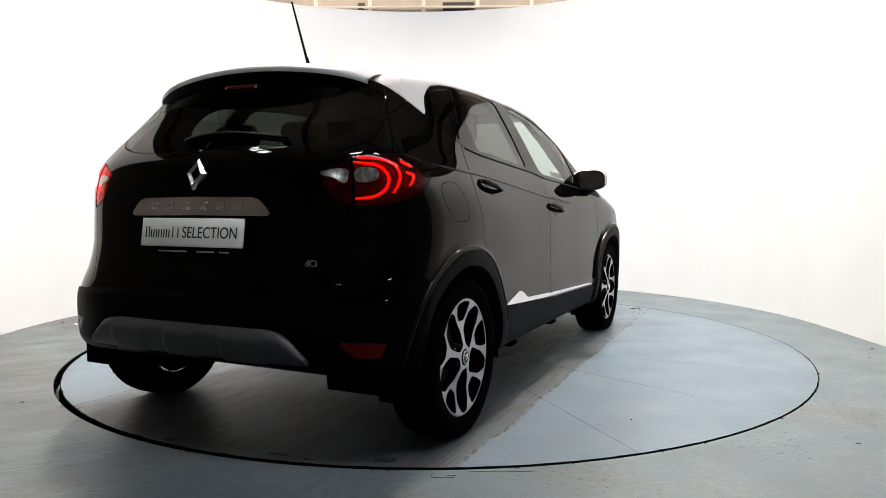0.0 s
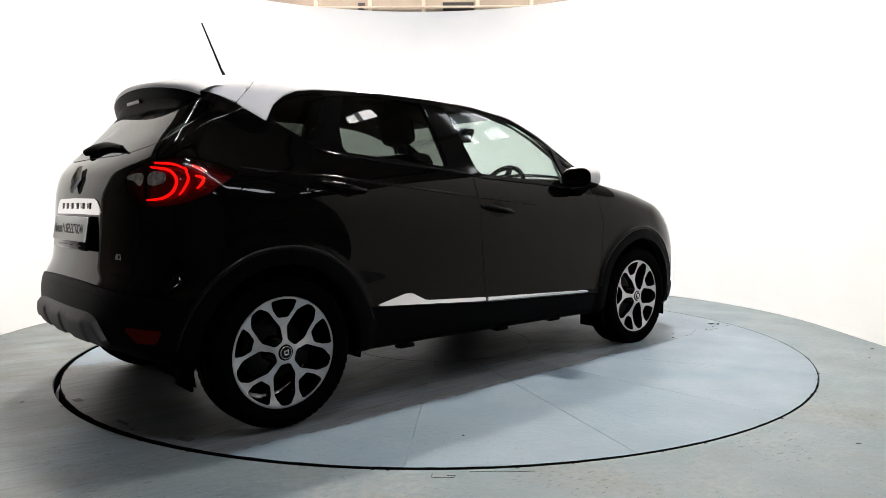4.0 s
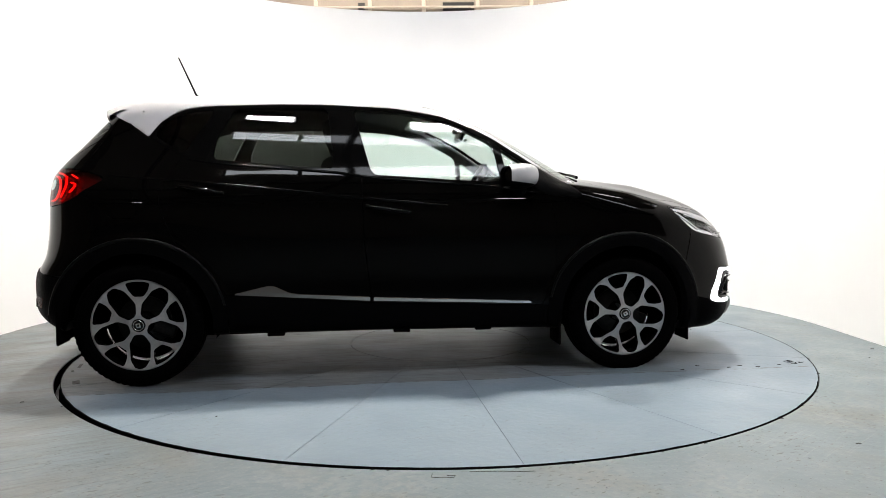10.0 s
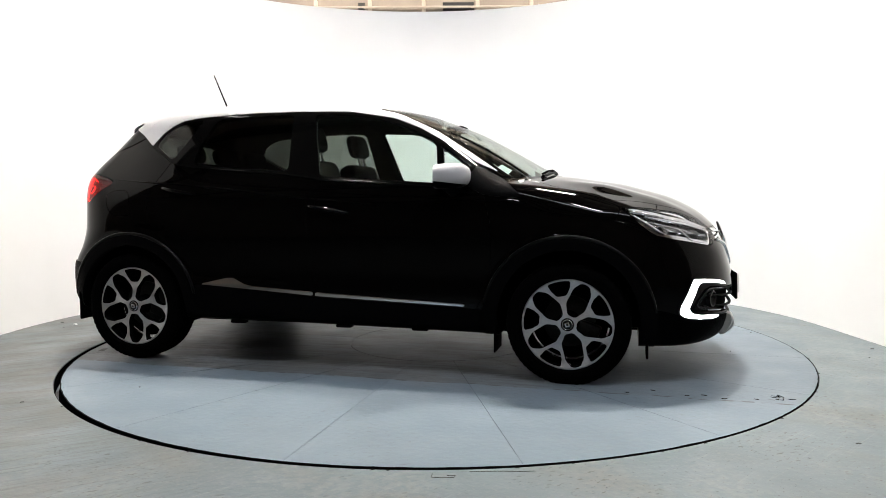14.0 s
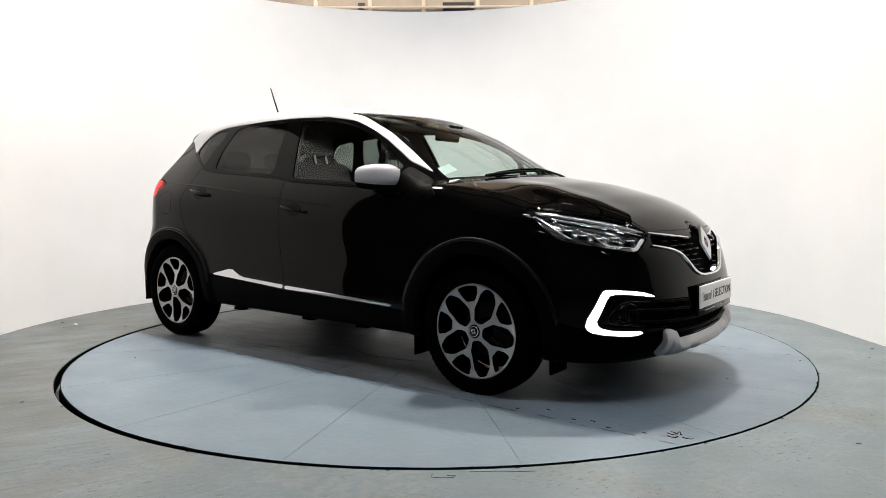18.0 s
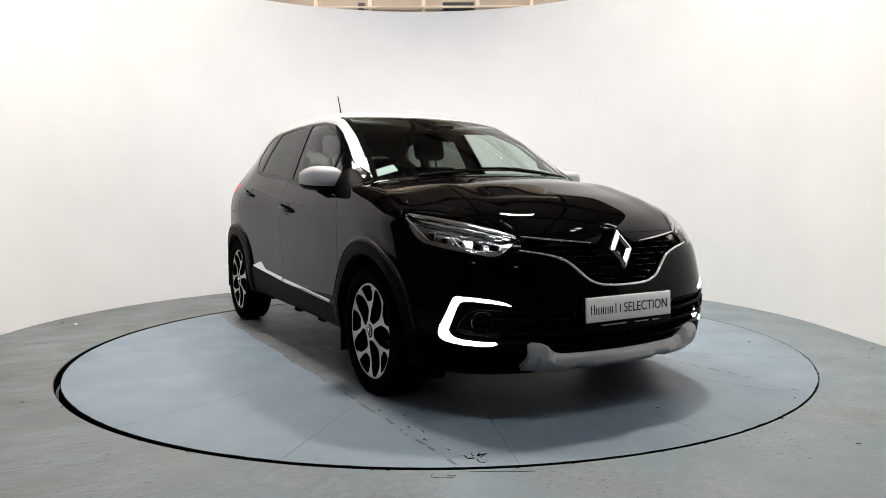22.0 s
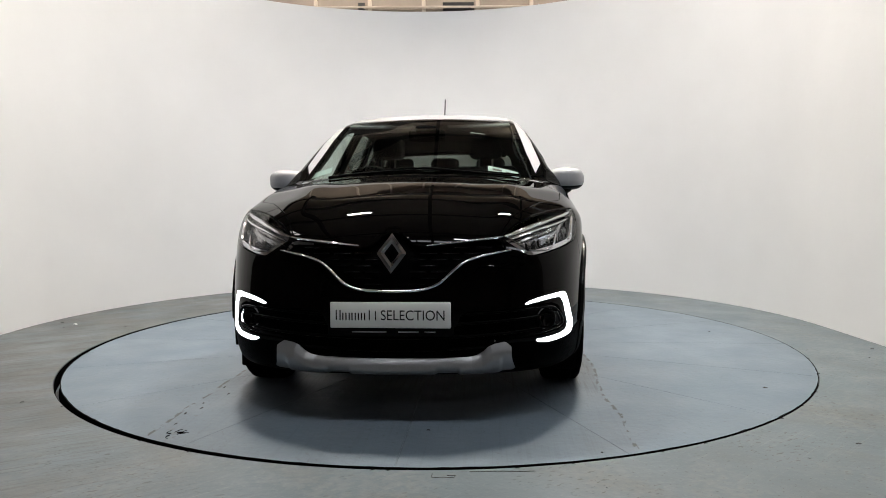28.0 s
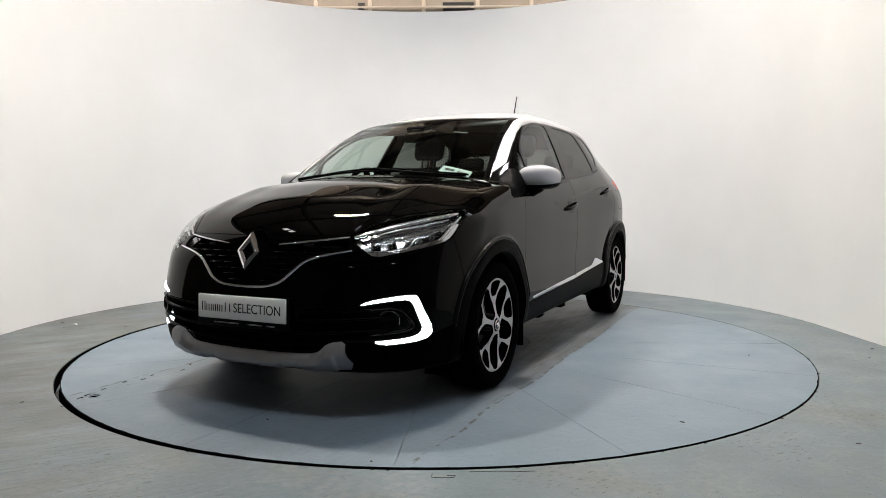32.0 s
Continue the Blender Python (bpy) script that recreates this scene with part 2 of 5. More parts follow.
M["roof_sheet"] = grain(material("roof_sheet", (0.72, 0.64, 0.55), 0.7), 0.8, (0.66, 0.58, 0.49), (0.78, 0.70, 0.60), 0.1, 12)
M["beam"] = grain(material("steel_beam", (0.03, 0.03, 0.032), 0.6), 5, (0.022, 0.022, 0.024), (0.05, 0.048, 0.045))
M["daylight"] = glow("roof_light_panel", (0.92, 0.97, 1.04), SKYLIGHT)
M["lamp_face"] = glow("lamp_face", (1.0, 0.97, 0.93), 40.0)

M["tape"] = grain(material("worn_tape", (0.035, 0.034, 0.033), 0.7), 60, (0.025, 0.024, 0.023), (0.06, 0.06, 0.058))
M["crumb"] = material("crumpled_paper", (0.75, 0.75, 0.74), 0.7)
M["chip"] = material("pale_paint_flake", (0.17, 0.19, 0.205), 0.7)


# ---- the car's outer shape: x forward, y to its left, z up, origin on the ground midway between the axles ----
def curve(knots, soft=0.03):
    """A smooth function through about these (x, value) knots."""
    kx, kv = np.array(knots, float).T
    gx = np.linspace(kx[0] - 0.3, kx[-1] + 0.3, 1600)
    slope0 = (kv[1] - kv[0]) / (kx[1] - kx[0])
    slope1 = (kv[-1] - kv[-2]) / (kx[-1] - kx[-2])
    gv = np.interp(gx, kx, kv)
    gv = np.where(gx < kx[0], kv[0] + (gx - kx[0]) * slope0, gv)
    gv = np.where(gx > kx[-1], kv[-1] + (gx - kx[-1]) * slope1, gv)
    step = gx[1] - gx[0]
    n = max(1, int(3 * soft / step))
    w = np.exp(-0.5 * (np.arange(-n, n + 1) * step / soft) ** 2)
    pad = np.concatenate([gv[0] + (gv[1] - gv[0]) * np.arange(-n, 0), gv, gv[-1] + (gv[-1] - gv[-2]) * np.arange(1, n + 1)])
    gv = np.convolve(pad, w / w.sum(), "valid")
    return lambda x: np.interp(x, gx, gv)


def smax(a, b, k):
    h = np.maximum(k - np.abs(a - b), 0) / k
    return np.maximum(a, b) + h * h * k / 4


def ramp(x, a, b):
    t = np.clip((x - a) / (b - a), 0, 1)
    return t * t * (3 - 2 * t)


HUB_X, HUB_Z = 1.303, 0.322
top_line = curve([(-2.1, 1.39), (-1.75, 1.46), (-1.4, 1.524), (-1.13, 1.556), (-0.8, 1.574), (-0.45, 1.581), (-0.1, 1.570), (0.13, 1.540),
                  (0.39, 1.485), (0.685, 1.370), (0.9, 1.252), (1.17, 1.095), (1.28, 1.086), (1.57, 1.041), (1.83, 0.967), (2.0, 0.893), (2.15, 0.80)], 0.035)
half_width = curve([(-2.0, 0.825), (-1.6, 0.862), (-1.25, 0.882), (-0.9, 0.876), (-0.4, 0.866), (0.3, 0.866), (0.9, 0.874), (1.3, 0.884), (1.65, 0.868), (1.95, 0.835), (2.2, 0.79)], 0.08)
tumble = curve([(0.1, 0.07), (0.25, 0.035), (0.4, 0.005), (0.55, 0.012), (0.72, 0.002), (0.85, 0.003), (0.97, 0.022), (1.06, 0.055), (1.12, 0.090), (1.3, 0.173), (1.46, 0.256), (1.6, 0.36)], 0.035)
nose_line = curve([(0.12, 1.98), (0.19, 2.09), (0.25, 2.155), (0.35, 2.175), (0.5, 2.185), (0.56, 2.172), (0.67, 2.145), (0.8, 2.095), (0.9, 2.02), (1.0, 1.86)], 0.03)
tail_line = curve([(0.2, -1.86), (0.3, -1.91), (0.4, -1.937), (0.54, -1.94), (0.60, -1.925), (0.66, -1.888), (0.8, -1.874), (0.9, -1.868), (1.0, -1.862), (1.1, -1.835), (1.18, -1.758), (1.264, -1.668), (1.4, -1.545), (1.45, -1.505), (1.6, -1.40)], 0.025)
floor_line = curve([(-2.1, 0.385), (-1.82, 0.355), (-1.68, 0.29), (-0.9, 0.262), (0.9, 0.24), (1.8, 0.2), (2.3, 0.19)], 0.05)


def top_shift(x):
    return 0.10 + 0.27 * ramp(x, -0.2, 0.75)


def body_parts(x, y, z):
    ay = np.abs(y)
    s = x + top_shift(x) * y * y
    crown = 0.085
    top = z - (top_line(s) - crown * y * y)
    # the bonnet's raised shoulders
    top = top - 0.012 * np.exp(-((ay - 0.52) / 0.10) ** 2) * ramp(x, 1.15, 1.5) * (1 - ramp(x, 1.85, 2.1))
    w = half_width(x) - tumble(z)
    w = w - 0.085 * ramp(z, 1.0, 1.4) * ramp(-x, 0.7, 1.75) ** 1.5
    # bonnet shoulders drawn in
    w = w - 0.035 * ramp(z, 0.84, 1.02) * ramp(x, 0.95, 1.5)
    # rear haunch, arches
    w = w + 0.012 * np.exp(-((z - 0.93) / 0.10) ** 2) * np.exp(-((x + 1.25) / 0.45) ** 2)
    for hx in (-HUB_X, HUB_X):
        r = np.hypot(x - hx, z - HUB_Z)
        w = w + 0.014 * (1 - ramp(r, 0.41, 0.48)) * ramp(z, 0.15, 0.3)
    side = ay - w
    front = x - (nose_line(z) - 0.2 * y * y - 0.80 * ay ** 6)
    low = 1 - ramp(z, 0.62, 0.80)
    rear = (tail_line(z) + (0.10) * y * y + (0.55 - 0.15 * low) * ay ** 6) - x
    under = floor_line(x) - z
    return top, side, front, rear, under


def body(x, y, z):
    top, side, front, rear, under = body_parts(x, y, z)
    k = 0.09 - 0.04 * ramp(x, -0.3, 0.4) + 0.03 * ramp(x, 0.95, 1.3)
    f = smax(top, side, k)
    f = smax(f, front, 0.10)
    f = smax(f, rear, 0.07)
    return smax(f, under, 0.05)


def cast(o, d, far=3.0, n=26):
    """Where rays from inside the body leave it."""
    lo, hi = np.zeros(len(d)), np.full(len(d), far)
    for _ in range(n):
        m = (lo + hi) / 2
        p = o + d * m[:, None]
        inside = body(p[:, 0], p[:, 1], p[:, 2]) < 0
        lo, hi = np.where(inside, m, lo), np.where(inside, hi, m)
    return o + d * lo[:, None]


def normals(p, e=0.002):
    g = np.empty_like(p)
    for i in range(3):
        a, b = p.copy(), p.copy()
        a[:, i] += e
        b[:, i] -= e
        g[:, i] = body(a[:, 0], a[:, 1], a[:, 2]) - body(b[:, 0], b[:, 1], b[:, 2])
    return g / (np.linalg.norm(g, axis=1, keepdims=True) + 1e-12)


CAR_AT = (-0.375, -0.066, 0.0)  # from the turntable's axis to the middle between the axles


# ---- mesh helpers: meshes are arrays of corners v and of triangles t ----
def part(name, v, faces, mat, parent=None, label="", smooth=True, vn=None):
    """One mesh object, under a thing or under a part."""
    me = bpy.data.meshes.new(name)
    v = np.asarray(v, float)
    me.from_pydata(v.tolist(), [], faces.tolist() if isinstance(faces, np.ndarray) else faces)
    me.materials.append(M[mat])
    if smooth:
        me.polygons.foreach_set("use_smooth", [True] * len(me.polygons))
    if vn is not None:
        me.normals_split_custom_set_from_vertices(vn.tolist())
    ob = new(name, me)
    if parent is not None:
        ob.parent = parent
        if parent.name == "car":
            ob.location = CAR_AT
    if label:
        tagged(ob, label)
    return ob


def thing(name, label, category, group="", kind=""):
    return tagged(new(name), label, category, group, kind)


def compact(v, t):
    used, inv = np.unique(t, return_inverse=True)
    return v[used], inv.reshape(-1, 3)


def clip(v, t, d):
    """The part of a mesh on which d, given at its corners, is negative."""
    s = d[t] < 0
    n = s.sum(1)
    out = [t[n == 3]]
    edges, todo = [], []
    one, two = np.where(n == 1)[0], np.where(n == 2)[0]
    for rows, first in ((one, s[one].argmax(1)), (two, (~s[two]).argmax(1))):
        a = t[rows, first]
        b = t[rows, (first + 1) % 3]
        c = t[rows, (first + 2) % 3]
        todo.append((a, b, c))
        edges += [np.stack([a, b], 1), np.stack([a, c], 1)]
    e = np.sort(np.concatenate(edges), 1)
    if len(e) == 0:
        return compact(v, out[0]) if len(out[0]) else (v[:0], out[0])
    ue, inv = np.unique(e, axis=0, return_inverse=True)
    inv = inv.reshape(-1)
    f = d[ue[:, 0]] / (d[ue[:, 0]] - d[ue[:, 1]] + 1e-15)
    nv = v[ue[:, 0]] + (v[ue[:, 1]] - v[ue[:, 0]]) * f[:, None]
    inv = inv + len(v)
    k1, k2 = len(one), len(two)
    ab, ac, ob, oc = inv[:k1], inv[k1:2 * k1], inv[2 * k1:2 * k1 + k2], inv[2 * k1 + k2:]
    a, b, c = todo[0]
    out.append(np.stack([a, ab, ac], 1))
    a, b, c = todo[1]
    out += [np.stack([ob, b, c], 1), np.stack([ob, c, oc], 1)]
    tt = np.concatenate(out)
    if len(tt) == 0:
        return v[:0], tt
    return compact(np.concatenate([v, nv]), tt)


def rounded(poly, times=2, closed=True):
    """Cuts the corners of an outline."""
    p = np.array(poly, float)
    for _ in range(times):
        if closed:
            a, b = np.roll(p, 1, 0) - p, np.roll(p, -1, 0) - p
            la, lb = np.linalg.norm(a, axis=1, keepdims=True) + 1e-9, np.linalg.norm(b, axis=1, keepdims=True) + 1e-9
            p = np.stack([p + a / la * np.minimum(0.02, 0.25 * la), p + b / lb * np.minimum(0.02, 0.25 * lb)], 1).reshape(-1, 2)
        else:
            mid = np.stack([p[:-1] * 0.78 + p[1:] * 0.22, p[:-1] * 0.22 + p[1:] * 0.78], 1).reshape(-1, p.shape[1])
            p = np.concatenate([p[:1], mid, p[-1:]])
    return p


def outline(px, py, poly):
    """Signed distance to a closed outline: negative within."""
    best, inside = np.full(len(px), 1e9), np.zeros(len(px), bool)
    for (ax, ay), (bx, by) in zip(poly, np.roll(poly, -1, 0)):
        ex, ey = bx - ax, by - ay
        h = np.clip(((px - ax) * ex + (py - ay) * ey) / (ex * ex + ey * ey + 1e-12), 0, 1)
        best = np.minimum(best, (px - ax - h * ex) ** 2 + (py - ay - h * ey) ** 2)
        cross = ((ay > py) != (by > py)) & (px < (bx - ax) * (py - ay) / (by - ay + 1e-15) + ax)
        inside ^= cross
    return np.where(inside, -1, 1) * np.sqrt(best)


def mirror(v, t):
    return v * (1, -1, 1), t[:, ::-1]


def join(*meshes):
    vs, ts, n = [], [], 0
    for v, t in meshes:
        vs.append(v), ts.append(np.asarray(t) + n)
        n += len(v)
    return np.concatenate(vs), np.concatenate(ts)


def box(sx, sy, sz, x=0.0, y=0.0, z=0.0, bevel=0.0, seg=2):
    """A box with rounded edges, centred on x, y, z: corners and faces."""
    bm = bmesh.new()
    bmesh.ops.create_cube(bm, size=1)
    for p in bm.verts:
        p.co = (p.co.x * sx, p.co.y * sy, p.co.z * sz)
    if bevel:
        bmesh.ops.bevel(bm, geom=bm.edges[:], offset=bevel, segments=seg, affect="EDGES", profile=0.5)
    return bm_arrays(bm, x, y, z)


def bm_arrays(bm, x=0.0, y=0.0, z=0.0):
    bmesh.ops.triangulate(bm, faces=bm.faces[:])
    bm.verts.ensure_lookup_table()
    v = np.array([p.co[:] for p in bm.verts]) + (x, y, z)
    t = np.array([[q.index for q in f.verts] for f in bm.faces])
    bm.free()
    return v, t


def turned(v, t, m):
    """Arrays moved by a pose."""
    a = np.array(m)
    return v @ a[:3, :3].T + a[:3, 3], t


def tube(path, radius, sides=8, caps=True):
    """A round bar along a path of points; radius may vary along it."""
    p = np.array(path, float)
    r = np.broadcast_to(np.asarray(radius, float), (len(p),))
    d = np.gradient(p, axis=0)
    d /= np.linalg.norm(d, axis=1, keepdims=True) + 1e-12
    up = np.array([0, 0, 1.0]) if np.abs(d[:, 2]).mean() < 0.8 else np.array([1.0, 0, 0])
    a = np.cross(d, up)
    a /= np.linalg.norm(a, axis=1, keepdims=True) + 1e-12
    b = np.cross(d, a)
    ang = np.linspace(0, 2 * np.pi, sides, endpoint=False)
    ring = p[:, None] + r[:, None, None] * (np.cos(ang)[None, :, None] * a[:, None] + np.sin(ang)[None, :, None] * b[:, None])
    v = ring.reshape(-1, 3)
    t = []
    for i in range(len(p) - 1):
        for j in range(sides):
            k = (j + 1) % sides
            q = [i * sides + j, i * sides + k, (i + 1) * sides + k, (i + 1) * sides + j]
            t += [[q[0], q[1], q[2]], [q[0], q[2], q[3]]]
    if caps:
        for i in (0, len(p) - 1):
            t += [[i * sides, i * sides + j, i * sides + j + 1] for j in range(1, sides - 1)]
    return v, np.array(t)


def lathe(profile, steps=64, axis="y"):
    """A shape turned round the y axis from (radius, y) points."""
    p = np.array(profile, float)
    a = np.linspace(0, 2 * np.pi, steps, endpoint=False)
    v = np.stack([np.outer(np.cos(a), p[:, 0]), np.tile(p[:, 1], (steps, 1)), np.outer(np.sin(a), p[:, 0])], -1).reshape(-1, 3)
    n, t = len(p), []
    for i in range(steps):
        k = (i + 1) % steps
        for j in range(n - 1):
            t += [[i * n + j, k * n + j, k * n + j + 1], [i * n + j, k * n + j + 1, i * n + j + 1]]
    return v, np.array(t)


def edge_loop(t):
    """The open edges of a mesh, as pairs."""
    e = np.concatenate([t[:, [0, 1]], t[:, [1, 2]], t[:, [2, 0]]])
    key = np.sort(e, 1)
    _, first, count = np.unique(key, axis=0, return_index=True, return_counts=True)
    return e[first[count == 1]]


def thick(v, t, shift):
    """Closes a sheet into a plate: a copy moved by shift (per corner or one), and walls between them."""
    n = len(v)
    e = edge_loop(t)
    walls = np.concatenate([np.stack([e[:, 1], e[:, 0], e[:, 0] + n], 1), np.stack([e[:, 1], e[:, 0] + n, e[:, 1] + n], 1)])
    return np.concatenate([v, v + shift]), np.concatenate([t, t[:, ::-1] + n, walls])


# ---- the car's shell: half of it, cut into panels ----
def shell(step=0.0105, around=250):
    """Half the body's surface (y >= 0) as a fine net."""
    zc = 0.72
    fi = np.linspace(-np.pi / 2, np.pi / 2, around)
    rows = []
    for a in np.linspace(np.pi / 2 - 0.004, 0, 96, endpoint=False):
        rows.append((-1.25, -np.sin(a), np.cos(a)))
    for x in np.arange(-1.25, 1.3, step):
        rows.append((x, 0.0, 1.0))
    for a in np.linspace(0, np.pi / 2 - 0.004, 110):
        rows.append((1.3, np.sin(a), np.cos(a)))
    rows = np.array(rows)
    n = len(rows)
    o = np.zeros((n, around, 3))
    o[..., 0], o[..., 2] = rows[:, 0, None], zc
    d = np.stack(np.broadcast_arrays(rows[:, 1, None], rows[:, 2, None] * np.cos(fi)[None], rows[:, 2, None] * np.sin(fi)[None]), -1)
    v = cast(o.reshape(-1, 3), d.reshape(-1, 3))
    v[:, 1] = np.maximum(v[:, 1], 0)
    i, j = np.meshgrid(np.arange(n - 1), np.arange(around - 1), indexing="ij")
    a = (i * around + j).ravel()
    b, c, e = a + around, a + around + 1, a + 1
    return v, np.concatenate([np.stack([a, c, b], 1), np.stack([a, e, c], 1)])


car = thing("car", "black compact crossover car with silver roof, daytime lights on", "car")
car_body = car

# everything of the car is built round its own origin and then shifted onto the turntable
def refine(mesh, choose):
    """Splits each chosen triangle into four."""
    v, t = mesh
    mid = v[t].mean(1)
    pick = choose(mid[:, 0], mid[:, 1], mid[:, 2])
    keep, cut = t[~pick], t[pick]
    e = np.sort(np.concatenate([cut[:, [0, 1]], cut[:, [1, 2]], cut[:, [2, 0]]]), 1)
    ue, inv = np.unique(e, axis=0, return_inverse=True)
    ab, bc, ca = (inv.reshape(-1) + len(v)).reshape(3, -1)
    a, b, c = cut.T
    fine_t = np.concatenate([np.stack(q, 1) for q in ((a, ab, ca), (ab, b, bc), (ca, bc, c), (ab, bc, ca))])
    return np.concatenate([v, (v[ue[:, 0]] + v[ue[:, 1]]) / 2]), np.concatenate([keep, fine_t])


seams = []
rest = shell()
for _ in range(2):
    rest = refine(rest, lambda x, y, z: (x > 1.6) & (z > 0.19) & (z < 0.60))
rest = refine(rest, lambda x, y, z: (x < -1.3) & (y > 0.4) & (z > 0.9) & (z < 1.16))
rest = refine(rest, lambda x, y, z: (x > 1.25) & (y > 0.35) & (z > 0.68) & (z < 0.94))
rest = refine(rest, lambda x, y, z: (y > 0.7) & (np.abs(x) < 0.95) & (z > 0.35) & (z < 0.54))
GAP = 0.0022


def take(sdf, gap=GAP):
    """Cuts the region where sdf < 0 out of the rest of the shell; the joint goes to the seams."""
    global rest
    v, t = rest
    d = sdf(v[:, 0], v[:, 1], v[:, 2])
    got = clip(v, t, d + gap)
    rest = clip(v, t, gap - d)
    if gap > 0:
        band = clip(v, t, np.abs(d) - gap * 1.6)
        if len(band[1]):
            seams.append(band)
    return got


def panel(name, half, mat, parent, both=True, lift=0.0, rim=0.012, label=""):
    """A body panel from a half mesh: one object across the car, or (both=False) one on each side."""
    v, t = half
    if len(t) == 0:
        return []
    n = normals(v)
    v = v + n * lift
    made = []
    if both:
        sets = [join((v, t), mirror(v, t))]
        norms = [np.concatenate([n, n * (1, -1, 1)])]
    else:
        sets, norms = [(v, t), mirror(v, t)], [n, n * (1, -1, 1)]
    for (pv, pt), pn in zip(sets, norms):
        if rim:
            e = edge_loop(pt)
            e = e[(np.abs(pv[e[:, 0], 1]) > 1e-4) | (np.abs(pv[e[:, 1], 1]) > 1e-4)]
            ids, inv = np.unique(e, return_inverse=True)
            inv = inv.reshape(-1, 2) + len(pv)
            inner = pv[ids] - pn[ids] * rim
            walls = np.concatenate([np.stack([e[:, 1], e[:, 0], inv[:, 0]], 1), np.stack([e[:, 1], inv[:, 0], inv[:, 1]], 1)])
            pv, pt, pn = np.concatenate([pv, inner]), np.concatenate([pt, walls]), np.concatenate([pn, pn[ids]])
        made.append(part(name, pv, pt, mat, parent, label, vn=pn))
    return made


def within(poly, axes, x_min=-9.0, x_max=9.0, corner=2):
    """A region by an outline in the side (xz), the front (yz) or a slanting view."""
    p = rounded(poly, corner) if corner else np.array(poly, float)

    def sdf(x, y, z):
        h = x if axes == "xz" else (y if axes == "yz" else axes[0] * x + axes[1] * y)
        return np.maximum(outline(h, z, p), np.maximum(x_min - x, x - x_max))
    return sdf


# wheel arches: openings first, then the trim round them
for hx in (-HUB_X, HUB_X):
    v, t = rest
    rest = clip(v, t, 0.372 - np.where(v[:, 1] > 0.35, np.hypot(v[:, 0] - hx, v[:, 2] - HUB_Z), 9))

# glass and the roof
a_post = lambda z: np.interp(z, [1.0, 1.06, 1.24, 1.476, 1.56], [0.712, 0.690, 0.628, 0.562, 0.53])
screen_d = lambda x, y, z: np.maximum.reduce([x - (1.215 - 0.44 * y * y), (0.375 - 0.60 * y * y) - x, (y - a_post(z)) * 0.95, 1.0 - z])
windscreen_half = take(screen_d)
glass_half = clip(*windscreen_half, screen_d(*windscreen_half[0].T) + 0.028)
frit_half = clip(*windscreen_half, -0.028 - screen_d(*windscreen_half[0].T))

EDGE_X = [-1.75, -1.48, -1.375, -1.276, -1.262, -1.245, -1.211, -1.15, -1.083, -1.0, -0.907, -0.578, -0.261, 0.043, 0.299, 0.46, 0.585, 0.786, 0.963, 1.04]
EDGE_Z = [1.545, 1.425, 1.372, 1.303, 1.306, 1.335, 1.381, 1.424, 1.453, 1.466, 1.473, 1.487, 1.485, 1.469, 1.424, 1.362, 1.295, 1.165, 1.083, 1.045]
roof_edge = lambda x: np.interp(x, EDGE_X, EDGE_Z)
BELT_X = [-1.28, -1.077, -0.924, -0.746, -0.284, -0.092, 0.548, 0.853, 1.062]
BELT_Z = [1.303, 1.184, 1.160, 1.145, 1.108, 1.079, 1.033, 0.985, 0.966]
belt = lambda x: np.interp(x, BELT_X, BELT_Z)
roof_seam = lambda z: -1.382 + (np.minimum(z, 1.50) - 1.372) * 1.05
roof_half = take(lambda x, y, z: np.maximum.reduce([(roof_edge(x) - z) * 0.85, (roof_seam(z) - x) * 0.7, x - 1.05]))
spoiler_base = take(lambda x, y, z: np.maximum.reduce([(roof_edge(x) - z) * 0.85, -1.49 - x, (x - roof_seam(z)) * 0.7]))

QUARTER = [(-1.244, 1.306), (-1.197, 1.377), (-1.14, 1.412), (-1.075, 1.436), (-0.93, 1.452), (-1.078, 1.203)]
REAR_GLASS = [(-0.835, 1.453), (-0.915, 1.30), (-0.93, 1.176), (-0.60, 1.146), (-0.298, 1.124), (-0.335, 1.467), (-0.6, 1.466)]
FRONT_GLASS = [(-0.196, 1.464), (-0.098, 1.094), (0.25, 1.070), (0.607, 1.046), (0.568, 1.279), (0.45, 1.338), (0.346, 1.382), (0.18, 1.428), (0.03, 1.452)]
FRONT_QUARTER = [(0.612, 1.255), (0.79, 1.13), (0.72, 1.042), (0.648, 1.046)]
SAIL = [(0.80, 1.135), (0.83, 1.13), (0.97, 1.055), (1.062, 0.974), (1.03, 0.962), (0.853, 0.98), (0.765, 1.035)]
quarter_glass = take(within(QUARTER, "xz", corner=1), 0.001)
rear_door_glass = take(within(REAR_GLASS, "xz", corner=1), 0.001)
front_door_glass = take(within(FRONT_GLASS, "xz", corner=1), 0.001)
front_quarter_glass = take(within(FRONT_QUARTER, "xz", corner=1), 0.001)
sail_half = take(within(SAIL, "xz", corner=1))
pillars = take(lambda x, y, z: np.maximum.reduce([z - roof_edge(x) - 0.004, belt(x) - z, -1.275 - x, x - 0.98, 0.5 - y]))

